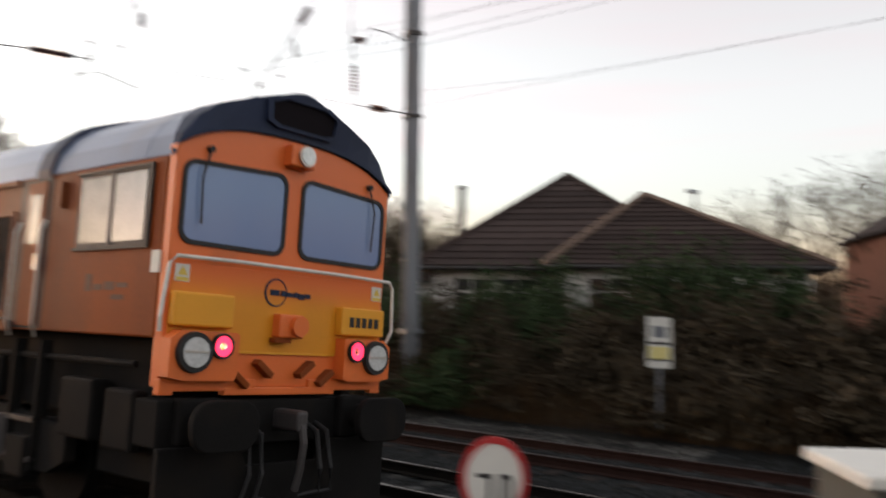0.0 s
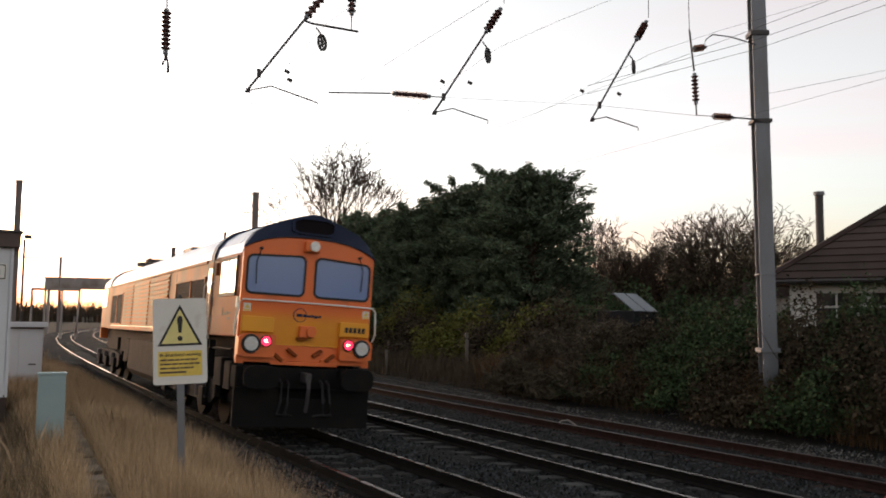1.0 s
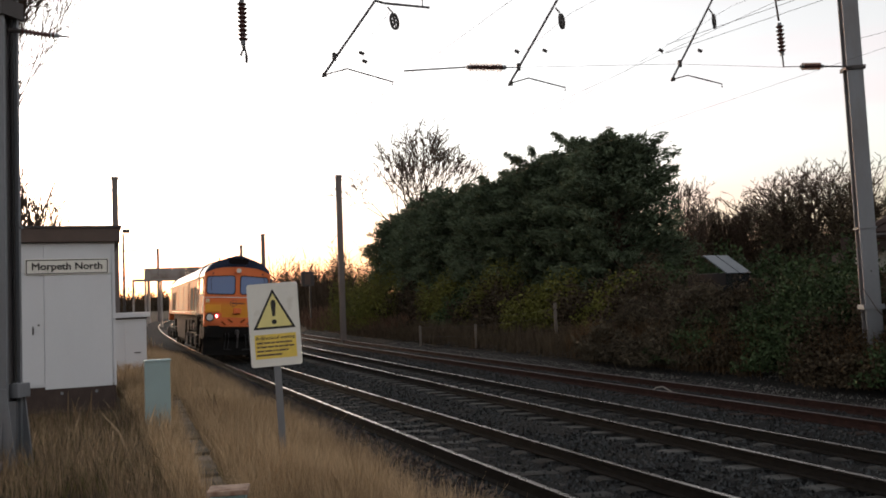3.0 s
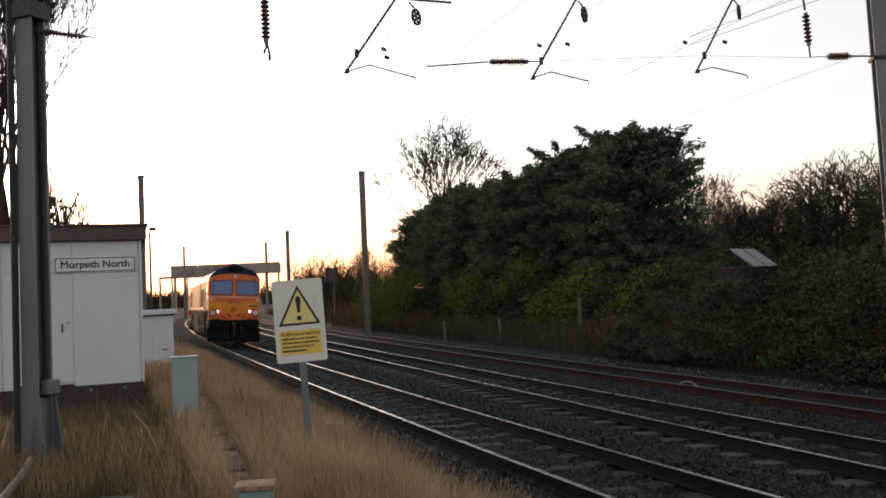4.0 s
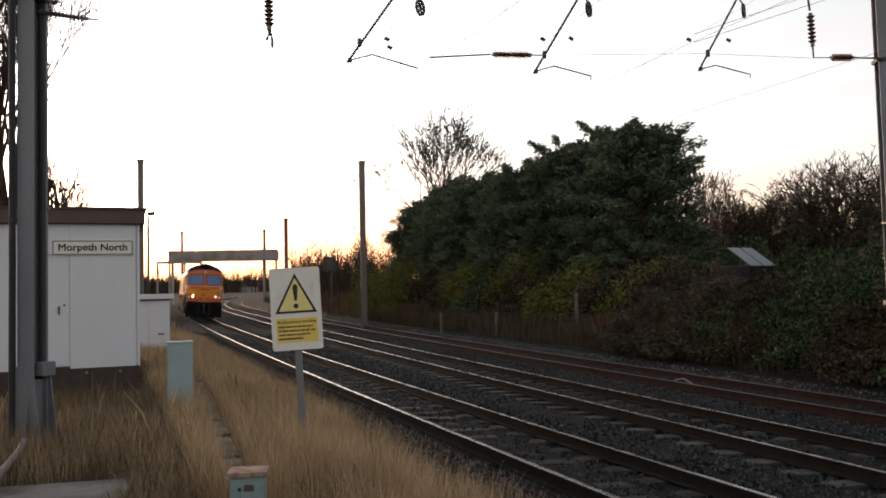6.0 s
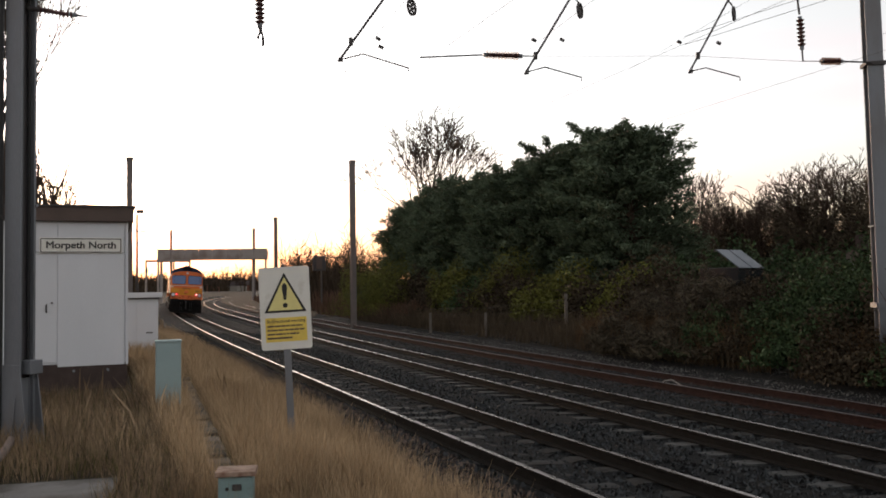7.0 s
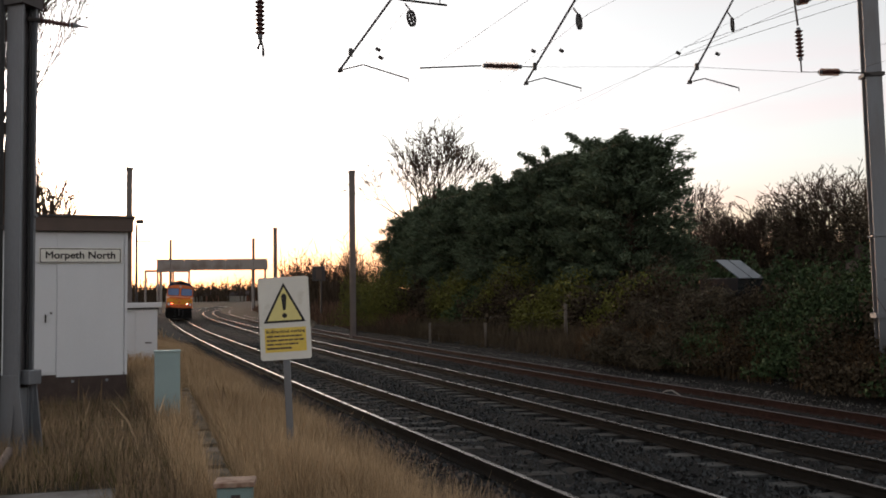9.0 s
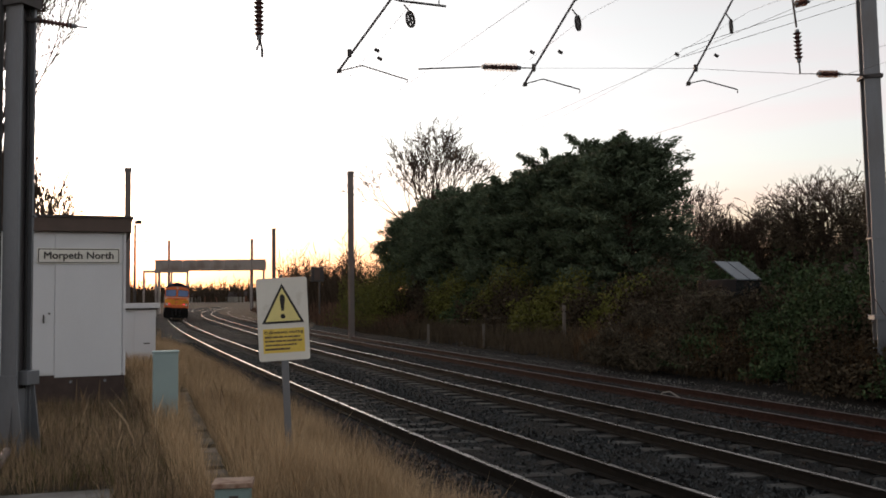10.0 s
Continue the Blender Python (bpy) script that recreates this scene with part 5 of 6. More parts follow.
def paving():
    sl = part("concrete_slab", box(-1.1, 0.52, -1.6, 0.52, -0.2, 0.06, 0.02), M["slab"], None, at=pose(-3.35, 7.3, 0.26, 0, 0, 14))
    tagged(sl, "worn grey concrete slab in the grass", "concrete slab")
    me = bpy.data.meshes.new("lid")
    bm = box(-0.13, 0.13, -0.29, 0.29, -0.06, 0.0, 0.012)
    bm.to_mesh(me)
    bm.free()
    me.materials.append(M["trough"])
    tr = thing("cable_trough", None, "line of grey concrete cable trough lids", "cable trough")
    r = random.Random(4)
    for k in range(22):
        f = k / 21
        x, y = -1.61 - 4.37 * f, 6.7 + 12.6 * f
        ob = new("lid", me)
        ob.parent = tr
        ob.matrix_basis = pose(x, y, 0.335 + r.uniform(-0.025, 0.02), r.uniform(-2, 2), r.uniform(-3, 3), 19 + r.uniform(-2, 2))
    rb = part("scrap_pipe", tube([(-4.47, 8.9, 0.50), (-4.33, 8.52, 0.47), (-3.88, 7.13, 0.43), (-3.55, 6.1, 0.42)], 0.04, 10), M["fascia"], None)
    tagged(rb, "rusty brown pipe lying in the grass", "pipe")
    sc = part("scrap_cable", tube([on_track(2, 17.1, -0.2, -0.15)[0], on_track(2, 17.0, -0.12, -0.05)[0], on_track(2, 16.9, 0.0, -0.02)[0], on_track(2, 16.78, 0.05, -0.08)[0], on_track(2, 16.6, 0.08, -0.15)[0]], 0.016, 6), M["concrete"], None)
    tagged(sc, "pale bent cable lying on the siding", "cable")


paving()


def fence():
    fc = thing("lineside_fence", None, "old fence of pale posts and wire along the bank", "fence")
    pts = []
    for x, y in ((4.77, 33.82), (1.82, 38.26), (-0.72, 43.61)):
        z = ground_z(x, y)
        pts.append((x, y, z))
        part("post", box(x - 0.06, x + 0.06, y - 0.06, y + 0.06, z - 0.3, z + (1.5 if y < 36 else 1.05), 0.01), M["old_post"], fc, "weathered grey post")
    for k in (0.5, 0.95, 1.25):
        part("wire", tube([(x, y, z + k) for x, y, z in pts], 0.003, 4), M["dark_steel"], fc)


fence()


def bungalow():
    f = Vector((math.sin(radians(40)), math.cos(radians(40)), 0))
    r = Vector((f.y, -f.x, 0))
    h = thing("bungalow", None, "white rendered bungalow with brown tiled hipped roofs", "house")
    EZ = 3.22

    def roof(apex, corners, hips):
        """Four hipped faces, each laid in stepped courses of tiles."""
        n = len(corners)
        rf = part("roof", mesh_from("roof", [apex - Vector((0, 0, 0.12))] + [c - Vector((0, 0, 0.12)) for c in corners], [(0, 1 + i, 1 + (i + 1) % n) for i in range(n)], M["roof_tile"]), None, h, "brown tiled roof")
        for i in range(n):
            a, b = corners[i], corners[(i + 1) % n]
            nrm = (b - a).cross(apex - a).normalized()
            if nrm.z < 0:
                nrm.negate()
            rows = 15
            for k in range(rows):
                t0, t1 = k / rows, (k + 1) / rows
                p0, p1 = a.lerp(apex, t0), b.lerp(apex, t0)
                q0, q1 = a.lerp(apex, min(t1 + 0.012, 1)), b.lerp(apex, min(t1 + 0.012, 1))
                up, lo = nrm * 0.05, nrm * 0.012
                vs = [p0 + up, p1 + up, q1 + lo, q0 + lo, p0, p1, q1, q0]
                fs = [(0, 1, 2, 3), (0, 4, 5, 1), (7, 6, 5, 4), (1, 5, 6, 2), (3, 7, 4, 0)]
                part("tile_course", mesh_from("tile_course", vs, fs, M["roof_tile"]), None, rf)
            part("hip_tile", tube([a + nrm * 0.03, apex + nrm * 0.03], 0.10, 6), M[hips], rf)
            part("gutter", tube([a + Vector((0, 0, -0.05)), b + Vector((0, 0, -0.05))], 0.06, 6), M["dark_steel"], rf)
        return rf

    A1 = place(37.13, 28.0, 6.38)
    A2 = place(42.15, 24.5, 5.26)
    def corner(A, x, y):
        c = A + r * x + f * y
        return Vector((c.x, c.y, EZ))
    roof(A1, [corner(A1, -4.1, -4.2), corner(A1, 4.4, -4.2), corner(A1, 4.4, 4.2), corner(A1, -4.1, 4.2)], "roof_tile")
    roof(A2, [corner(A2, -2.6, -1.9), corner(A2, 4.6, -1.9), corner(A2, 4.6, 3.2), corner(A2, -2.6, 3.2)], "hip_tile")
    M1 = Matrix(((r.x, f.x, 0, A1.x), (r.y, f.y, 0, A1.y), (0, 0, 1, 0), (0, 0, 0, 1)))
    M2 = Matrix(((r.x, f.x, 0, A2.x), (r.y, f.y, 0, A2.y), (0, 0, 1, 0), (0, 0, 0, 1)))
    part("wall", box(-3.6, 3.9, -3.7, 3.7, 0.5, EZ - 0.05, m=M1), M["render_white"], h)
    part("wall", box(-2.1, 4.1, -1.45, 2.8, 0.5, EZ - 0.05, m=M2), M["render_white"], h)
    for mm, y, xs in ((M1, -3.7, (-3.0, -1.7, -0.4)), (M2, -1.45, (-1.5, 0.2))):
        for x in xs:
            wn_ = part("window", box(x, x + 1.1, y - 0.03, y + 0.02, 1.6, 2.95, m=mm), M["render_white"], h, "white framed window")
            for x0, x1, z0, z1 in ((0.07, 0.53, 2.55, 2.87), (0.58, 1.03, 2.55, 2.87), (0.07, 0.53, 1.68, 2.48), (0.58, 1.03, 1.68, 2.48)):
                part("pane", box(x + x0, x + x1, y - 0.04, y - 0.02, z0, z1, m=mm), M["window_glass"], wn_)
    # annex and its flue
    an = part("annex", box(-5.4, -3.6, 0.0, 3.0, 0.5, 2.9, m=M1), M["render_white"], h)
    part("annex_roof", box(-5.7, -3.5, -0.3, 3.3, 2.9, 3.35, m=M1), M["roof_tile"], an)
    fp = place(30.18, 26.5)
    part("flue", cyl((fp.x, fp.y, 3.0), (fp.x, fp.y, 5.75), 0.11, n=14), M["dark_steel"], h, "black metal flue pipe")
    part("flue_cap", cyl((fp.x, fp.y, 5.72), (fp.x, fp.y, 5.82), 0.15, n=14), M["galv"], h)
    sp = place(25.4, 25.5, 2.62)
    part("satellite_dish", cyl(sp, sp + Vector((-0.06, -0.12, 0.03)), 0.03, 0.16, 20), M["fascia"], h)
    part("dish_pole", cyl((sp.x, sp.y, 0.5), (sp.x, sp.y, 2.6), 0.03), M["galv"], h)
    lp = place(45.2, 34)
    l = thing("street_lamp", pose(lp.x, lp.y, 0.8), "pale street lamp behind the bungalow", "street lamp")
    part("column", cyl((0, 0, 0), (0, 0, 5.8), 0.07, 0.05), M["galv"], l)
    part("head", box(-0.35, 0.1, -0.1, 0.1, 5.75, 5.9, 0.03), M["galv"], l)
    b = place(59.0, 30)
    o = thing("brick_house", pose(b.x, b.y, 0.8, 0, 0, -40), "red brick house end behind bare trees", "house")
    part("wall", box(-2, 3, -2, 3, 0, 3.6), M["brick"], o)
    part("roof", prism([(-2.3, 3.6), (3.3, 3.6), (0.5, 5.4)], "y", -2.3, 3.3), M["roof_tile"], o)
    gp = place(18.9, 30.0)
    gh = thing("greenhouse", pose(gp.x, gp.y, 0.92, 0, 0, 38), "small greenhouse with a sloping glazed roof behind the ivy", "greenhouse")
    part("base", box(-0.72, 0.72, -0.45, 1.0, 0, 1.55, 0.01), M["window_glass"], gh, "dark glazed side")
    for x in (-0.70, 0.04):
        m = Matrix.Translation((x, -0.48, 1.52)) @ Matrix.Rotation(radians(36), 4, "X")
        part("roof_pane", box(0, 0.66, 0, 1.05, 0, 0.03, m=m), M["dull_glass"], gh, "pale dusty glass roof pane")
    part("ridge", box(-0.72, 0.72, 0.36, 0.44, 2.10, 2.16), M["dark_steel"], gh)


bungalow()


def far_things():
    br = thing("footbridge", None, "distant grey girder bridge across the tracks", "bridge")
    a, b = place(-18.45, 150, 0), place(-11.6, 148, 0)
    d = (b - a).normalized()
    ang = math.degrees(math.atan2(d.y, d.x))
    ln = (b - a).length
    mm = pose(a.x, a.y, 0, 0, 0, ang)
    n = 8
    for k in range(n):
        part("girder_panel", box(k * ln / n + 0.05, (k + 1) * ln / n - 0.05, -0.15, 0, 7.05, 8.65, 0.02), M["bridge"], br, at=mm)
    part("deck", box(0, ln, 0.0, 3.0, 7.0, 7.4), M["bridge"], br, at=mm)
    part("girder", box(0, ln, 3.0, 3.2, 7.05, 8.65), M["bridge"], br, at=mm)
    part("top_rail", box(-0.1, ln + 0.1, -0.25, 0.02, 8.65, 8.78), M["bridge"], br, at=mm)
    for x in (0.3, ln - 2.6, ln - 0.5):
        part("leg", box(x, x + 0.3, 1.0, 2.0, -0.5, 7.05), M["bridge"], br, at=mm)
    p = place(-19.64, 62)
    l = thing("lamp_post", pose(p.x, p.y, 0.2), "thin dark lamp post beside the track", "lamp post")
    part("column", cyl((0, 0, 0), (0, 0, 7.0), 0.10, 0.07), M["dark_steel"], l)
    part("head", box(0.0, 0.42, -0.15, 0.15, 7.05, 7.3, 0.03), M["dark_steel"], l)
    part("arm", box(-0.1, 1.0, -0.03, 0.03, 5.8, 5.86), M["dark_steel"], l)
    q = place(-8.1, 60)
    sb = thing("signal_board", pose(q.x, q.y, 1.0, 0, 0, 10), "dark rear of a signal board on a post by the bank", "signal")
    part("post", cyl((0, 0, 0), (0, 0, 2.4), 0.06), M["dark_steel"], sb)
    part("board", box(-0.6, 0.3, -0.1, 0.1, 2.2, 3.2, 0.02), M["dark_steel"], sb)
    part("light_panel", box(-0.35, 0.05, -0.12, -0.09, 2.3, 3.1), M["fascia"], sb)
    fr = place(-19.0, 110)
    st = thing("access_frame", pose(fr.x, fr.y, 0, 0, 0, 20), "distant steel frame with leaning posts beside the line", "frame")
    for x in (-0.2, 1.2, 3.0, 4.6):
        part("post", cyl((x, 0, -0.3), (x + 0.3 * (x > 4), 0, 5.6), 0.12), M["bridge"], st)
    part("beam", box(-0.3, 5.0, -0.1, 0.1, 5.4, 5.7), M["bridge"], st)
    for az, r, w, hgt, c in ((-16.2, 460, 8, 4, "concrete"), (-15.2, 480, 10, 4.5, "brick"), (-13.5, 430, 7, 4, "concrete"), (-12.7, 470, 9, 4.5, "brick")):
        p = place(az, r)
        ho = thing("distant_house", pose(p.x, p.y, -0.5, 0, 0, az * 3), "small distant house beyond the bridge", "house", "distant houses")
        part("wall", box(-w / 2, w / 2, -3, 3, 0, hgt), M[c], ho)
        part("roof", prism([(-3.3, hgt), (3.3, hgt), (0, hgt + 2.4)], "x", -w / 2 - 0.3, w / 2 + 0.3), M["roof_tile"], ho)


far_things()


# ================= plants =================
def rand_units(n):
    v = rng.normal(size=(n, 3))
    return v / np.linalg.norm(v, axis=1, keepdims=True)


def leaf_quads(centres, size, droop=0.0, stretch=1.8):
    """A diamond-shaped leaf or spray at each centre, turned at random."""
    n = len(centres)
    a = rand_units(n)
    a[:, 2] -= droop
    a /= np.linalg.norm(a, axis=1, keepdims=True)
    b = np.cross(a, rand_units(n))
    b /= np.linalg.norm(b, axis=1, keepdims=True) + 1e-9
    s = size * (0.55 + 0.9 * rng.random((n, 1)))
    a, b = a * s * stretch * 0.5, b * s * 0.5
    return np.stack([centres - a, centres - 0.15 * a + b, centres + a, centres - 0.15 * a - b], 1).reshape(-1, 3)


def lobed(direction, seed, amount=0.35, freq=2.0):
    return np.array([1 + amount * noise.noise((d[0] * freq + seed, d[1] * freq, d[2] * freq)) for d in direction])


def branches(seed, height, limbs=5, fan=32, fork=21, levels=6, trunk_r=0.16, bole=0.3, wide=1.0):
    """Limbs of a bare tree that fan out of a bole and fork upwards, as (start, end, radius, radius)."""
    r = random.Random(seed)
    out = []

    def turned(d, angle, twist):
        ref = Vector((0, 0, 1)) if abs(d.z) < 0.95 else Vector((1, 0, 0))
        u = d.cross(ref).normalized()
        w = d.cross(u)
        side = u * math.cos(twist) + w * math.sin(twist)
        return (d * math.cos(angle) + side * math.sin(angle)).normalized()

    def grow(p, d, length, rad, lev):
        for k in range(2):
            d = (d + Vector((r.uniform(-1, 1), r.uniform(-1, 1), r.uniform(-0.3, 0.9))) * 0.09).normalized()
            q = p + d * length * 0.5
            out.append((p, q, rad, rad * 0.85))
            p, rad = q, rad * 0.85
            if lev > 1 and r.random() < 0.55:
                e = turned(d, radians(r.uniform(25, 60)), r.uniform(0, 6.283))
                q2 = p + e * length * r.uniform(0.4, 0.8)
                out.append((p, q2, rad * 0.45, rad * 0.2))
                for _ in range(2):
                    out.append((p.lerp(q2, 0.6), q2 + Vector((r.uniform(-1, 1), r.uniform(-1, 1), r.uniform(0, 1))) * length * 0.3, rad * 0.3, rad * 0.12))
        if lev < levels:
            tw = r.uniform(0, 6.283)
            for k in range(2 if r.random() < 0.85 else 3):
                e = turned(d, radians(fork * r.uniform(0.55, 1.35)), tw + k * 3.14 + r.uniform(-0.5, 0.5))
                e = (e + Vector((0, 0, 0.10))).normalized()
                grow(p, e, length * r.uniform(0.66, 0.9), rad * r.uniform(0.6, 0.78), lev + 1)

    top = Vector((r.uniform(-0.1, 0.1), r.uniform(-0.1, 0.1), height * bole))
    out.append((Vector((0, 0, -0.4)), top, trunk_r * 1.15, trunk_r))
    for k in range(limbs):
        e = turned(Vector((0, 0.01, 1)).normalized(), radians(fan * (0.25 + 0.75 * (k % 3) / 2) * r.uniform(0.8, 1.15)), 6.283 * k / limbs + r.uniform(-0.3, 0.3))
        grow(top - Vector((0, 0, height * bole * 0.25 * r.random())), e, height * 0.17, trunk_r * r.uniform(0.5, 0.65), 1)
    k = height / max(q.z for _, q, _, _ in out)
    sc = Vector((k * wide, k * wide, k))
    return [(p * sc, q * sc, a, b) for p, q, a, b in out]


def branch_mesh(name, segs, material, thin=0.0):
    n = len(segs)
    p = np.array([s[0] for s in segs])
    q = np.array([s[1] for s in segs])
    r0 = np.maximum(np.array([s[2] for s in segs]), thin)[:, None]
    r1 = np.maximum(np.array([s[3] for s in segs]), thin)[:, None]
    d = q - p
    d /= np.linalg.norm(d, axis=1, keepdims=True) + 1e-9
    ref = np.where(np.abs(d[:, 2:3]) < 0.9, [[0, 0, 1.0]], [[1.0, 0, 0]])
    u = np.cross(d, ref)
    u /= np.linalg.norm(u, axis=1, keepdims=True)
    w = np.cross(d, u)
    quads = []
    dirs_ = [(1, 0), (-0.5, 0.866), (-0.5, -0.866)]
    for k in range(3):
        (a, b), (c, e) = dirs_[k], dirs_[(k + 1) % 3]
        quads.append(np.stack([p + (u * a + w * b) * r0, p + (u * c + w * e) * r0, q + (u * c + w * e) * r1, q + (u * a + w * b) * r1], 1))
    return quads_mesh(name, np.concatenate(quads, 1).reshape(-1, 3), 4, material)


def spray_quads(centres, axes, size, stretch):
    """Slim leaf sprays that point along their axes, each rolled at random."""
    n = len(centres)
    a = axes / (np.linalg.norm(axes, axis=1, keepdims=True) + 1e-9)
    b = np.cross(a, rand_units(n))
    b /= np.linalg.norm(b, axis=1, keepdims=True) + 1e-9
    k = size * (0.55 + 0.9 * rng.random((n, 1)))
    a, b = a * k * stretch * 0.5, b * k * 0.5
    return np.stack([centres - a, centres - 0.2 * a + b, centres + a, centres - 0.2 * a - b], 1).reshape(-1, 3)


def conifer(x, y, z, h, w, seed, low, boughs=190, per=250):
    """A cypress: limbs from a bare lower trunk, each clad in feathery sprays, with several leaders at the top."""
    tr = thing("conifer_tree", pose(x, y, z), "tall dense dark green cypress in the hedge row", "tree", "cypress hedge")
    part("trunk", tube([(0, 0, -0.3), (0.06, 0, h * 0.3), (-0.04, 0.05, h * 0.6), (0, 0.05, h * 0.9)], 0.15, 8), M["bark"], tr)
    u = np.sort(rng.random(boughs))
    ang = np.arange(boughs) * 2.399 + rng.normal(size=boughs) * 0.25
    prof = np.minimum(1, 0.72 + u * 1.1) * (1 - u ** 3.7) ** 0.75
    lob = np.array([1 + 0.26 * noise.noise((math.cos(a) * 1.5 + seed, math.sin(a) * 1.5, b * 5.0)) for a, b in zip(ang, u)]) * (0.84 + 0.3 * rng.random(boughs))
    reach = w * prof * lob + 0.25
    root = np.stack([0 * u, 0 * u, low + (h * 0.86 - low) * u], 1)
    rise = 0.15 + 0.9 * u ** 1.5 + 0.15 * rng.normal(size=boughs)
    out = np.stack([np.cos(ang), np.sin(ang), 0 * u], 1)
    tip = root + out * reach[:, None] + np.array([0, 0, 1.0]) * (rise * np.minimum(reach, 1.9))[:, None]
    leaders = 16
    tip[-leaders:] = np.stack([rng.normal(size=leaders) * w * 0.25, rng.normal(size=leaders) * w * 0.25, h * (0.87 + 0.17 * rng.random(leaders))], 1)
    way = tip - root
    segs = [(Vector(a), Vector(a + d * 0.85), 0.035, 0.012) for a, d in zip(root, way)]
    part("branchwork", branch_mesh("branchwork", segs, M["bark"]), None, tr)
    f = 0.30 + 0.72 * rng.random((boughs, per, 1)) ** 0.7
    droop = np.array([0, 0, -0.35]) * f ** 2
    spread = 0.30 * (1.12 - f) + 0.10
    spread[-leaders:] *= 0.62
    c = root[:, None] + way[:, None] * f + droop + rng.normal(size=(boughs, per, 3)) * spread * (1, 1, 0.75)
    ax = np.repeat((out + (0, 0, 0.35))[:, None], per, 1) + rng.normal(size=(boughs, per, 3)) * 0.55
    c, ax, f = c.reshape(-1, 3), ax.reshape(-1, 3), f.reshape(-1)
    old = f < 0.90
    part("crown", quads_mesh("crown", spray_quads(c[old], ax[old], 0.075, 3.2), 4, M["conifer"]), None, tr)
    part("spray", quads_mesh("spray", spray_quads(c[~old], ax[~old], 0.055, 4.2), 4, M["conifer_tip"]), None, tr)


def bush(x, y, rx, ry, rz, material, label, name="bush", n=2600, size=0.12, group="", twigs=0, slim=1.5, shoots=True):
    z = ground_z(x, y)
    b = thing(name, pose(x, y, z - 0.1, 0, 0, random.random() * 360), label, "bush", group)
    d = rand_units(n)
    d[:, 2] = np.abs(d[:, 2])
    rad = lobed(d, x * 3.1 + y, 0.6, 2.4) * (0.55 + 0.5 * rng.random(n) ** 0.6)
    c = d * rad[:, None] * (rx, ry, rz)
    leaves = leaf_quads(c, size, 0.1, slim)
    k, per = 26, 26
    dd = rand_units(k)
    dd[:, 2] = np.abs(dd[:, 2]) + 0.3
    f = rng.random((k, per, 1))
    c = (dd * (rx, ry, rz))[:, None] * (0.7 + 0.45 * f) + np.array([0, 0, 0.25]) * (f - f * f * 1.3) + rng.normal(size=(k, per, 3)) * 0.09
    if shoots:
        leaves = np.concatenate([leaves, leaf_quads(c.reshape(-1, 3), size * 0.9, 0.2, 1.6)])
    part("foliage", quads_mesh("foliage", leaves, 4, material), None, b)
    r = random.Random(int(x * 100))
    segs = []
    for k in range(7 + twigs):
        p = Vector((0, 0, 0))
        dd = Vector((r.uniform(-1, 1), r.uniform(-1, 1), 1.1)).normalized()
        rr = 0.03
        for j in range(4):
            q = p + dd * rz * r.uniform(0.22, 0.36)
            segs.append((p, q, rr, rr * 0.7))
            p, rr = q, rr * 0.7
            dd = (dd + Vector((r.uniform(-0.5, 0.5), r.uniform(-0.5, 0.5), 0.1))).normalized()
    part("stem", branch_mesh("stem", segs, M["bark"]), None, b)
    return b


def blades(name, pts, height, width, material, lean=0.35):
    """Grass blades: two-piece tapered strips that bend over."""
    n = len(pts)
    h = height * (0.45 + 0.75 * rng.random((n, 1)))
    a = rng.random(n) * 6.283
    side = np.stack([np.cos(a), np.sin(a), 0 * a], 1) * width * 0.5
    bend = np.stack([-np.sin(a), np.cos(a), 0 * a], 1) * h * lean * rng.normal(size=(n, 1)) + rng.normal(size=(n, 3)) * (0.06, 0.06, 0)
    up = np.array([[0, 0, 1.0]])
    mid = pts + up * h * 0.6 + bend * 0.4
    tip = pts + up * h + bend
    q1 = np.stack([pts - side, pts + side, mid + side * 0.8, mid - side * 0.8], 1)
    q2 = np.stack([mid - side * 0.8, mid + side * 0.8, tip + side * 0.15, tip - side * 0.15], 1)
    return quads_mesh(name, np.concatenate([q1, q2], 1).reshape(-1, 3), 4, material)


def scatter(count, s0, s1, o0, o1, power=1.3, clump=0.0, keep=None):
    out = []
    while len(out) < count:
        s = s0 + (s1 - s0) * rng.random() ** power
        o = o0 + (o1 - o0) * rng.random()
        x, y = beside(s, o)
        if clump and noise.noise((x * 0.9, y * 0.9, 1.5)) < rng.random() * clump - clump * 0.6:
            continue
        if keep and not keep(x, y):
            continue
        out.append((x, y, ground_z(x, y) - 0.03))
    return np.array(out)


def off_path(x, y):
    """Clear of the trough lids, the slab, the cabinets' feet and the eye."""
    f = (y - 6.7) / 12.6
    if 0 < f < 0.75 and abs(x - (-1.60 - 4.37 * f)) < 0.125:
        return False
    lx, ly = x + 3.35, y - 7.3
    c, s_ = math.cos(radians(14)), math.sin(radians(14))
    a, b = lx * c + ly * s_, -lx * s_ + ly * c
    if -1.1 < a < 0.5 and -1.6 < b < 0.55:
        return False
    bx, by = x + 5.64, y - 15.27
    a, b = bx * 0.928 + by * 0.371, -bx * 0.371 + by * 0.928
    if -2.6 < a < 0.1 and -1.5 < b < 3.2:
        return False
    return math.hypot(x, y) > 3.2


g1 = scatter(150000, 1.5, 42, -8.5, -2.1, 1.4, 1.5, off_path)
tagged(part("dry_grass", blades("dry_grass", g1, 0.31, 0.0038, M["straw"], 0.38), None), "tall dry straw-coloured grass on the verge", "grass", kind="stuff")
g7 = scatter(95000, 1.5, 34, -4.4, -2.0, 1.4, 1.1, off_path)
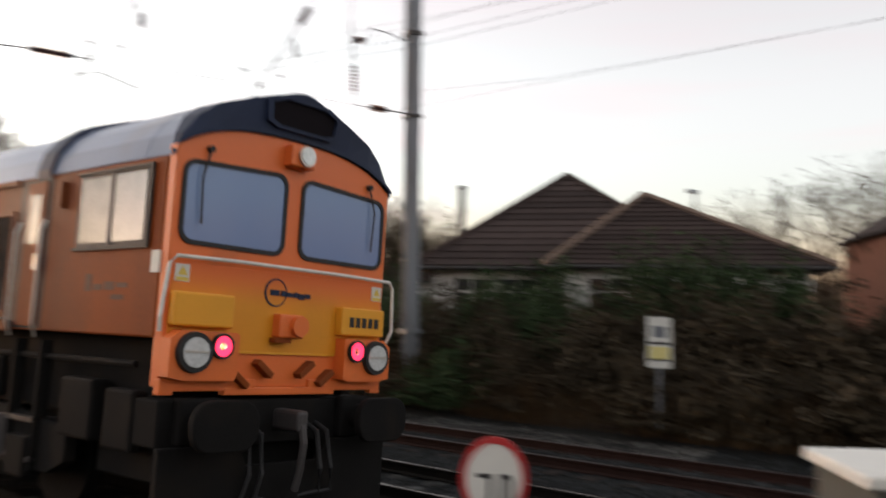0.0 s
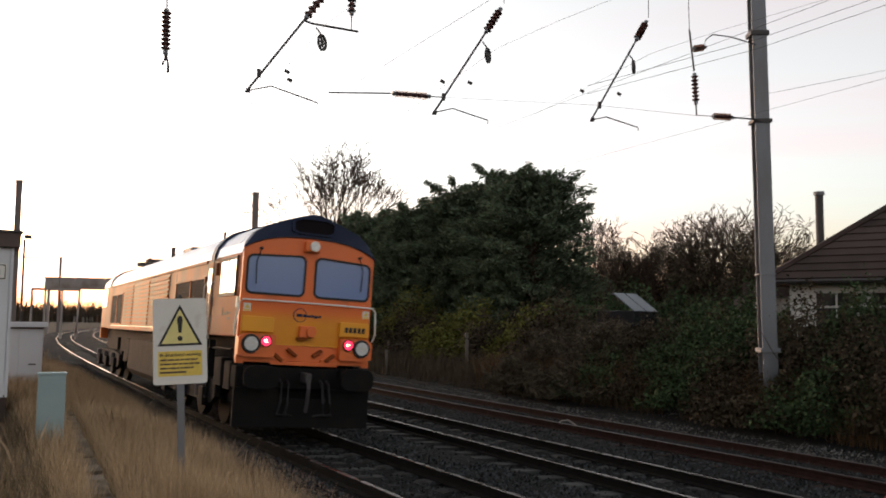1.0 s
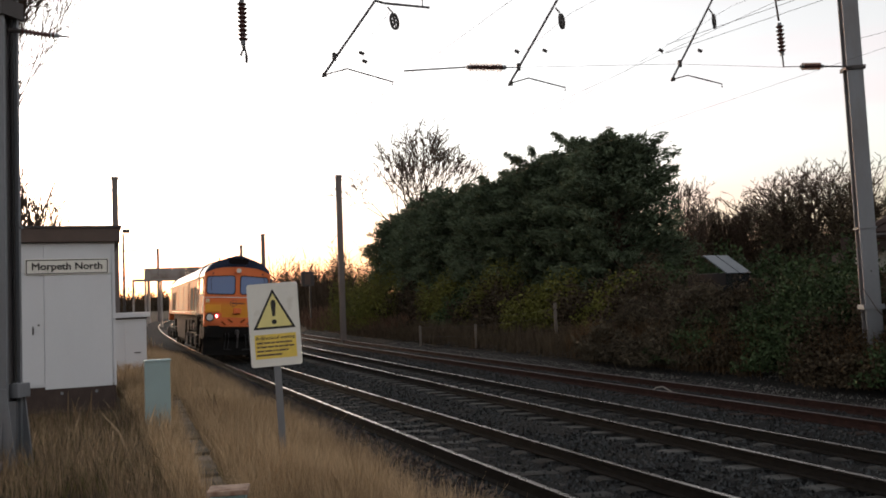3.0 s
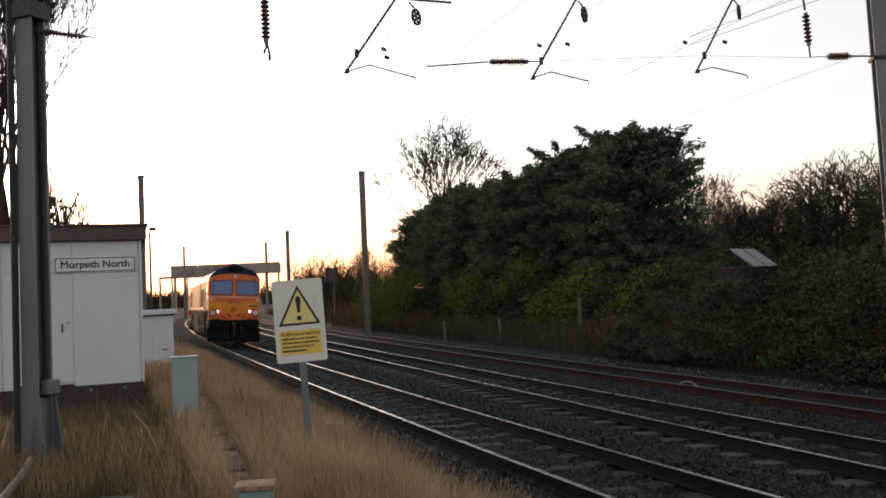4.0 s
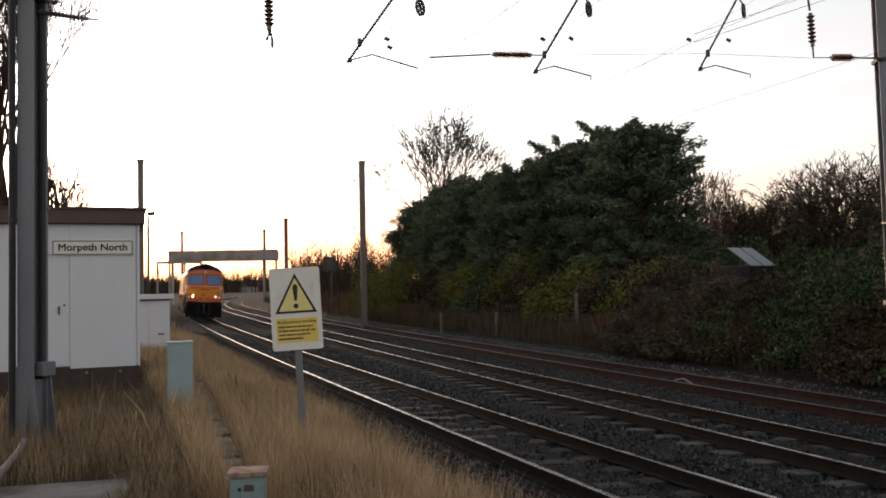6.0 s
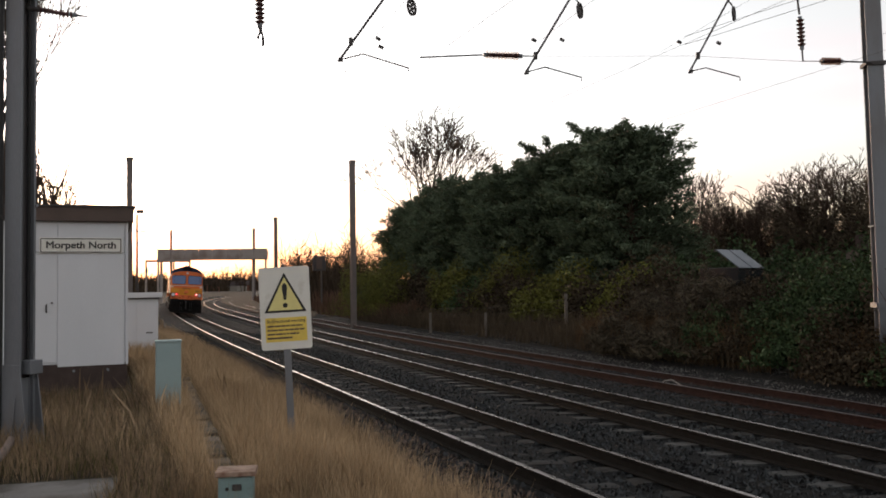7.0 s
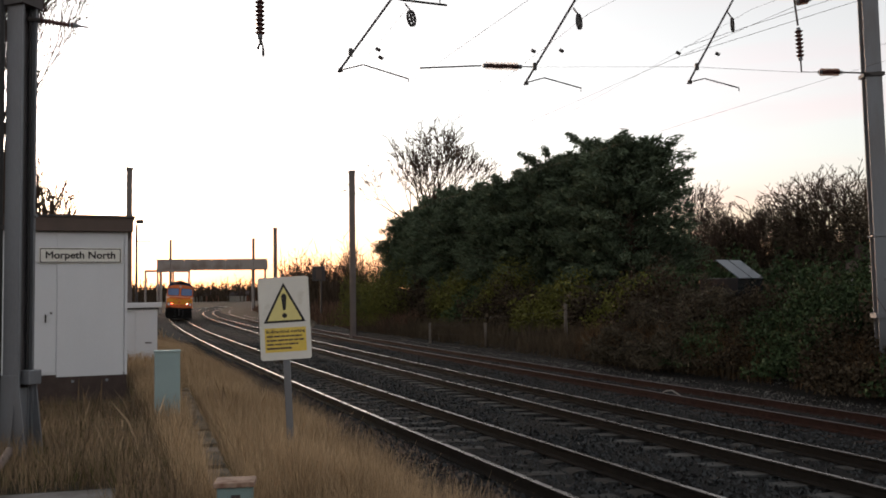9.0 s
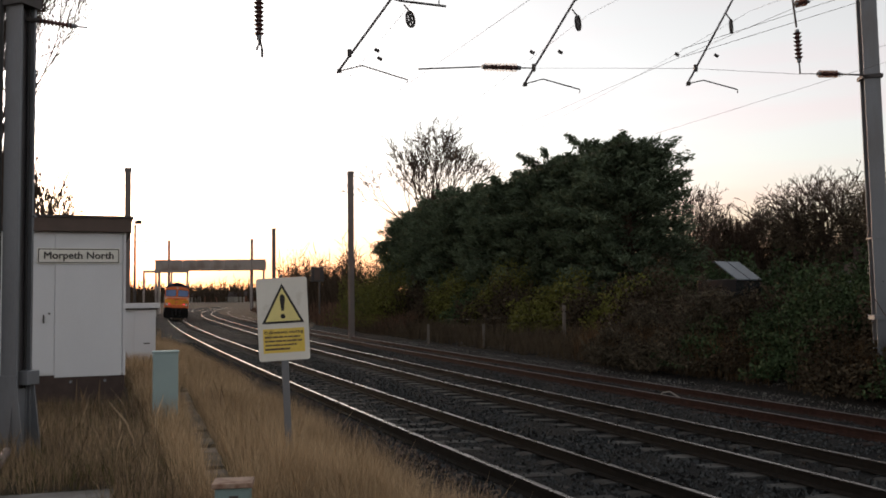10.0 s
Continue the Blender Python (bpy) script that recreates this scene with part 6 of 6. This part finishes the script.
tagged(part("golden_grass", blades("golden_grass", g7, 0.44, 0.0036, M["straw_gold"], 0.36), None), "tall golden dry grass between the trough and the track", "grass", kind="stuff")
g8 = scatter(13000, 1.5, 24, -9, -4.3, 1.3, 1.6, off_path)
tagged(part("dead_stalks", blades("dead_stalks", g8, 0.38, 0.004, M["brown_weed"], 0.5), None), "dark brown dead stalks among the grass", "weeds", kind="stuff")
g2 = scatter(26000, 2, 30, -9, -2.3, 1.3, 0.8, off_path)
tagged(part("green_grass", blades("green_grass", g2, 0.24, 0.008, M["green_grass"]), None), "low green and brown grass on the verge", "grass", kind="stuff")
g3 = scatter(9000, 10, 90, -16, -2.3, 1.0, 0.5, off_path)
tagged(part("far_grass", blades("far_grass", g3, 0.5, 0.03, M["straw"]), None), "dry grass further along the line", "grass", kind="stuff")
g4 = scatter(24000, -4, 60, 9.75, 11.6, 1.2, 1.2)
tagged(part("brown_weeds", blades("brown_weeds", g4, 0.75, 0.016, M["brown_weed"], 0.5), None), "brown dead weeds along the foot of the bank", "weeds", kind="stuff")

g5 = scatter(7000, 12, 27, 9.9, 11.2, 1.0, 1.0)
tagged(part("straw_weeds", blades("straw_weeds", g5, 1.05, 0.014, M["straw_weed"], 0.4), None), "tall straw-brown dead weeds before the ivy", "weeds", kind="stuff")

g9 = scatter(9000, -4, 12, 9.7, 11.0, 1.0, 1.0)
tagged(part("tan_weeds", blades("tan_weeds", g9, 0.85, 0.012, M["straw_weed"], 0.45), None), "tan dead weeds before the bramble hedge", "weeds", kind="stuff")
g6 = scatter(12000, 48, 150, 9.9, 15.5, 1.0, 0.8)
tagged(part("bank_weeds", blades("bank_weeds", g6, 1.0, 0.045, M["bank_weed"], 0.5), None), "reddish brown dead weeds on the far bank", "weeds", kind="stuff")

# cypress row behind the fence
r0 = random.Random(11)
for k in range(10):
    s = 33.2 + k * 3.6
    c, h = on_track(0, s)
    o = 17.2 + r0.uniform(-0.7, 0.7)
    x, y = c.x + math.cos(h) * o, c.y + math.sin(h) * o
    hh = (8.2, 8.7, 8.4, 7.9, 7.9, 8.1, 8.1, 8.2, 8.0, 7.4)[k]
    conifer(x, y, 0.8, hh + 0.42 + r0.uniform(-0.3, 0.3), 2.85, k * 1.7, 2.4 if k > 7 else 1.1)


def along_line(s, o):
    return beside(s, o)


# ivy mass near the mast, brambles before the bungalow, bushes before the cypresses
r1 = random.Random(5)
for s in np.arange(11.0, 24.6, 1.5):
    for o, hz in ((10.75, 1.3), (11.6, 1.9), (12.6, 2.0)):
        x, y = along_line(s + r1.uniform(-0.4, 0.4), o + r1.uniform(-0.3, 0.3))
        if s > 21.2:
            bush(x, y, 1.3, 1.3, hz * r1.uniform(0.6, 0.95), M["dead_stem"], "brown tangle of dead bramble stems on the bank", "bramble_tangle", 6500, 0.030, "brambles on the bank", 25, 11.0, False)
            continue
        bush(x, y, 1.35, 1.35, hz * r1.uniform(0.68, 1.12), M["ivy" if r1.random() < 0.74 else "bramble"], "dense dark green ivy and bramble thicket on the bank", "ivy_thicket", 8500, 0.058, "ivy on the bank")
for s in np.arange(-3.0, 12.0, 1.5):
    for o, hz in ((10.9, 1.0), (12.2, 1.55)):
        x, y = along_line(s + r1.uniform(-0.4, 0.4), o + r1.uniform(-0.3, 0.3))
        bush(x, y, 1.3, 1.3, hz * r1.uniform(0.9, 1.1), M["ivy" if r1.random() < 0.12 else "bramble"], "brown tangled bramble hedge before the bungalow", "bramble_hedge", 5000, 0.08, "brambles on the bank", 6)
for s in np.arange(26.5, 74, 2.1):
    o = 12.9 + r1.uniform(-0.5, 1.0)
    x, y = along_line(s, o)
    yel = r1.random() < 0.06
    bush(x, y, 1.6, 1.6, r1.uniform(1.5, 2.3), M["yellow_bush" if yel else ("bramble" if r1.random() < 0.7 else "ivy")], "yellow-green shrub before the cypress row" if yel else "dull brown-green shrub before the cypress row", "shrub", 4500, 0.085, "shrubs on the bank", 8)
for az, r, rx, rz in ((-4.9, 62, 2.4, 3.7), (-3.5, 58, 2.2, 3.6), (0.6, 50, 1.6, 2.4), (4.4, 44, 1.7, 2.7)):
    p = place(az, r)
    bush(p.x, p.y, rx, rx, rz, M["yellow_bush"], "yellow-green evergreen bush on the bank", "bush", 11000, 0.06)
for s in np.arange(14, 32, 2.4):
    x, y = along_line(s, 15.5 + r1.uniform(-0.6, 0.8))
    bush(x, y, 1.6, 1.6, r1.uniform(1.6, 2.3), M["ivy"], "dark green garden hedge behind the bank", "garden_hedge", 4500, 0.09, "garden hedge", 4)


def bare_tree(x, y, z, h, seed, label, group="", rad=0.18, thin=0.008, limbs=5, fan=32, fork=21, levels=6, bole=0.3, wide=1.0):
    t = thing("bare_tree", pose(x, y, z, 0, 0, seed * 47), label, "tree", group)
    segs = branches(seed, h, limbs, fan, fork, levels, rad, bole, wide)
    part("trunk", branch_mesh("trunk", [s for s in segs if s[2] > rad * 0.3], M["bark"]), None, t)
    part("crown", branch_mesh("crown", [s for s in segs if s[2] <= rad * 0.3], M["bark"], thin), None, t)


p = place(-0.75, 74)
bare_tree(p.x, p.y, 0.8, 16.4, 8, "leafless tree rising behind the cypress row", "", 0.36, 0.022, 9, 36, 17, 6, 0.48, 1.12)
for k, (az, r, h) in enumerate(((16.4, 44, 6.6), (17.3, 46, 6.0), (18.6, 52, 5.4), (20.0, 50, 5.8), (21.6, 54, 6.4))):
    p = place(az, r)
    bare_tree(p.x, p.y, 1.0, h, 20 + k, "slim leafless brown tree behind the gardens", "bare garden trees", 0.10, 0.009, 6, 24, 17, 5, 0.3, 0.9)
for k, (az, r, h) in enumerate(((22.7, 52, 7.9), (24.2, 50, 7.7), (25.6, 51, 8.0), (27.2, 50, 7.4), (28.6, 60, 6.4))):
    p = place(az, r)
    bare_tree(p.x, p.y, 1.0, h, 30 + k, "pollarded leafless tree with thick limbs behind the gardens", "bare garden trees", 0.24, 0.012, 8, 50, 22, 4, 0.45, 1.2)
for k, (az, r, h, wd) in enumerate(((47.6, 36, 4.9, 1.3), (49.6, 34, 5.3, 1.4), (53.0, 33, 6.4, 1.5), (56.0, 31, 6.6, 1.5), (59.5, 36, 7.0, 1.5))):
    p = place(az, r)
    bare_tree(p.x, p.y, 1.0, h, 40 + k, "leafless tree with fine twigs behind the bungalow", "bare garden trees", 0.15, 0.0055, 7, 52, 24, 5, 0.25, wd)
for k, (az, r, h) in enumerate(((-27.6, 27, 15), (-28.9, 26, 15), (-30.8, 30, 16), (-25.3, 34, 7.8), (-24.4, 36, 6.8), (-32, 24, 13))):
    p = place(az, r)
    bare_tree(p.x, p.y, 0.3, h, 60 + k, "leafless tree behind the relay building", "bare trees by the building", 0.22, 0.009, 7, 22, 18, 7 if h > 10 else 4, 0.22, 0.74)
for az, r, rx, top in ((42.3, 20.8, 1.1, 3.0), (44.4, 21.2, 1.2, 3.15), (46.4, 21.0, 1.1, 3.05), (48.0, 21.4, 0.8, 2.9), (50.9, 21.6, 0.8, 2.85)):
    p = place(az, r)
    bush(p.x, p.y, rx, rx, top - ground_z(p.x, p.y), M["ivy"], "dark green garden shrub before the bungalow wall", "garden_shrub", 5200, 0.08, "garden shrubs", 4)
for s in np.arange(32, 76, 2.4):
    x, y = along_line(s, 20.5 + r1.uniform(-0.6, 0.6))
    bush(x, y, 1.7, 1.7, r1.uniform(1.7, 2.2), M["bramble"], "dark hedge behind the cypress trunks", "garden_hedge", 4500, 0.08, "garden hedge", 4)
for s in np.arange(36, 60, 2.2):
    x, y = along_line(s - 6, 30 + r1.uniform(-2, 2))
    bush(x, y, 2.2, 2.2, r1.uniform(4.4, 5.3), M["thicket"], "tall dull brown thicket behind the gardens", "thicket", 9000, 0.045, "thicket behind the gardens", 26, 10.0, False)


def woods(name, az0, az1, r0_, r1_, h, count, label):
    """Far leafless woods: many fine upright twigs with ragged tops."""
    segs = []
    r = random.Random(az0)
    for _ in range(count):
        az, rr = r.uniform(az0, az1), r.uniform(r0_, r1_)
        p = place(az, rr, max(0, rr - 320) * 0.004)
        hh = h * r.uniform(0.55, 1.1) * (0.8 + 0.4 * noise.noise((az * 0.9, rr * 0.02, 1)))
        w = 0.0011 * rr
        top = p + Vector((r.uniform(-1, 1), r.uniform(-1, 1), hh))
        segs.append((p, top, w * 0.6, w * 0.12))
        for _ in range(5):
            a = p.lerp(top, r.uniform(0.3, 0.95))
            segs.append((a, a + Vector((r.uniform(-1, 1), r.uniform(-1, 1), r.uniform(0.3, 1.2))) * hh * 0.22, w * 0.35, w * 0.08))
    tagged(part(name, branch_mesh(name, segs, M["far_veg"]), None), label, "woods", kind="stuff")


woods("far_woods", -34, -6, 420, 700, 11.5, 4200, "distant brown leafless woods on the skyline")
woods("lineside_woods", -10.5, -3.0, 85, 150, 8, 900, "brown leafless thicket along the bank")
woods("left_thicket", -40, -19.5, 60, 140, 4.5, 1000, "brown leafless thicket beyond the verge")
woods("garden_woods", 14, 60, 60, 110, 6.5, 2200, "brown leafless hedgerow behind the gardens")
# added out of view, to cut the light from the sky behind
woods("rear_woods", 70, 310, 22, 60, 9, 2600, "unseen leafless trees added behind the camera to block sky light")


motions()
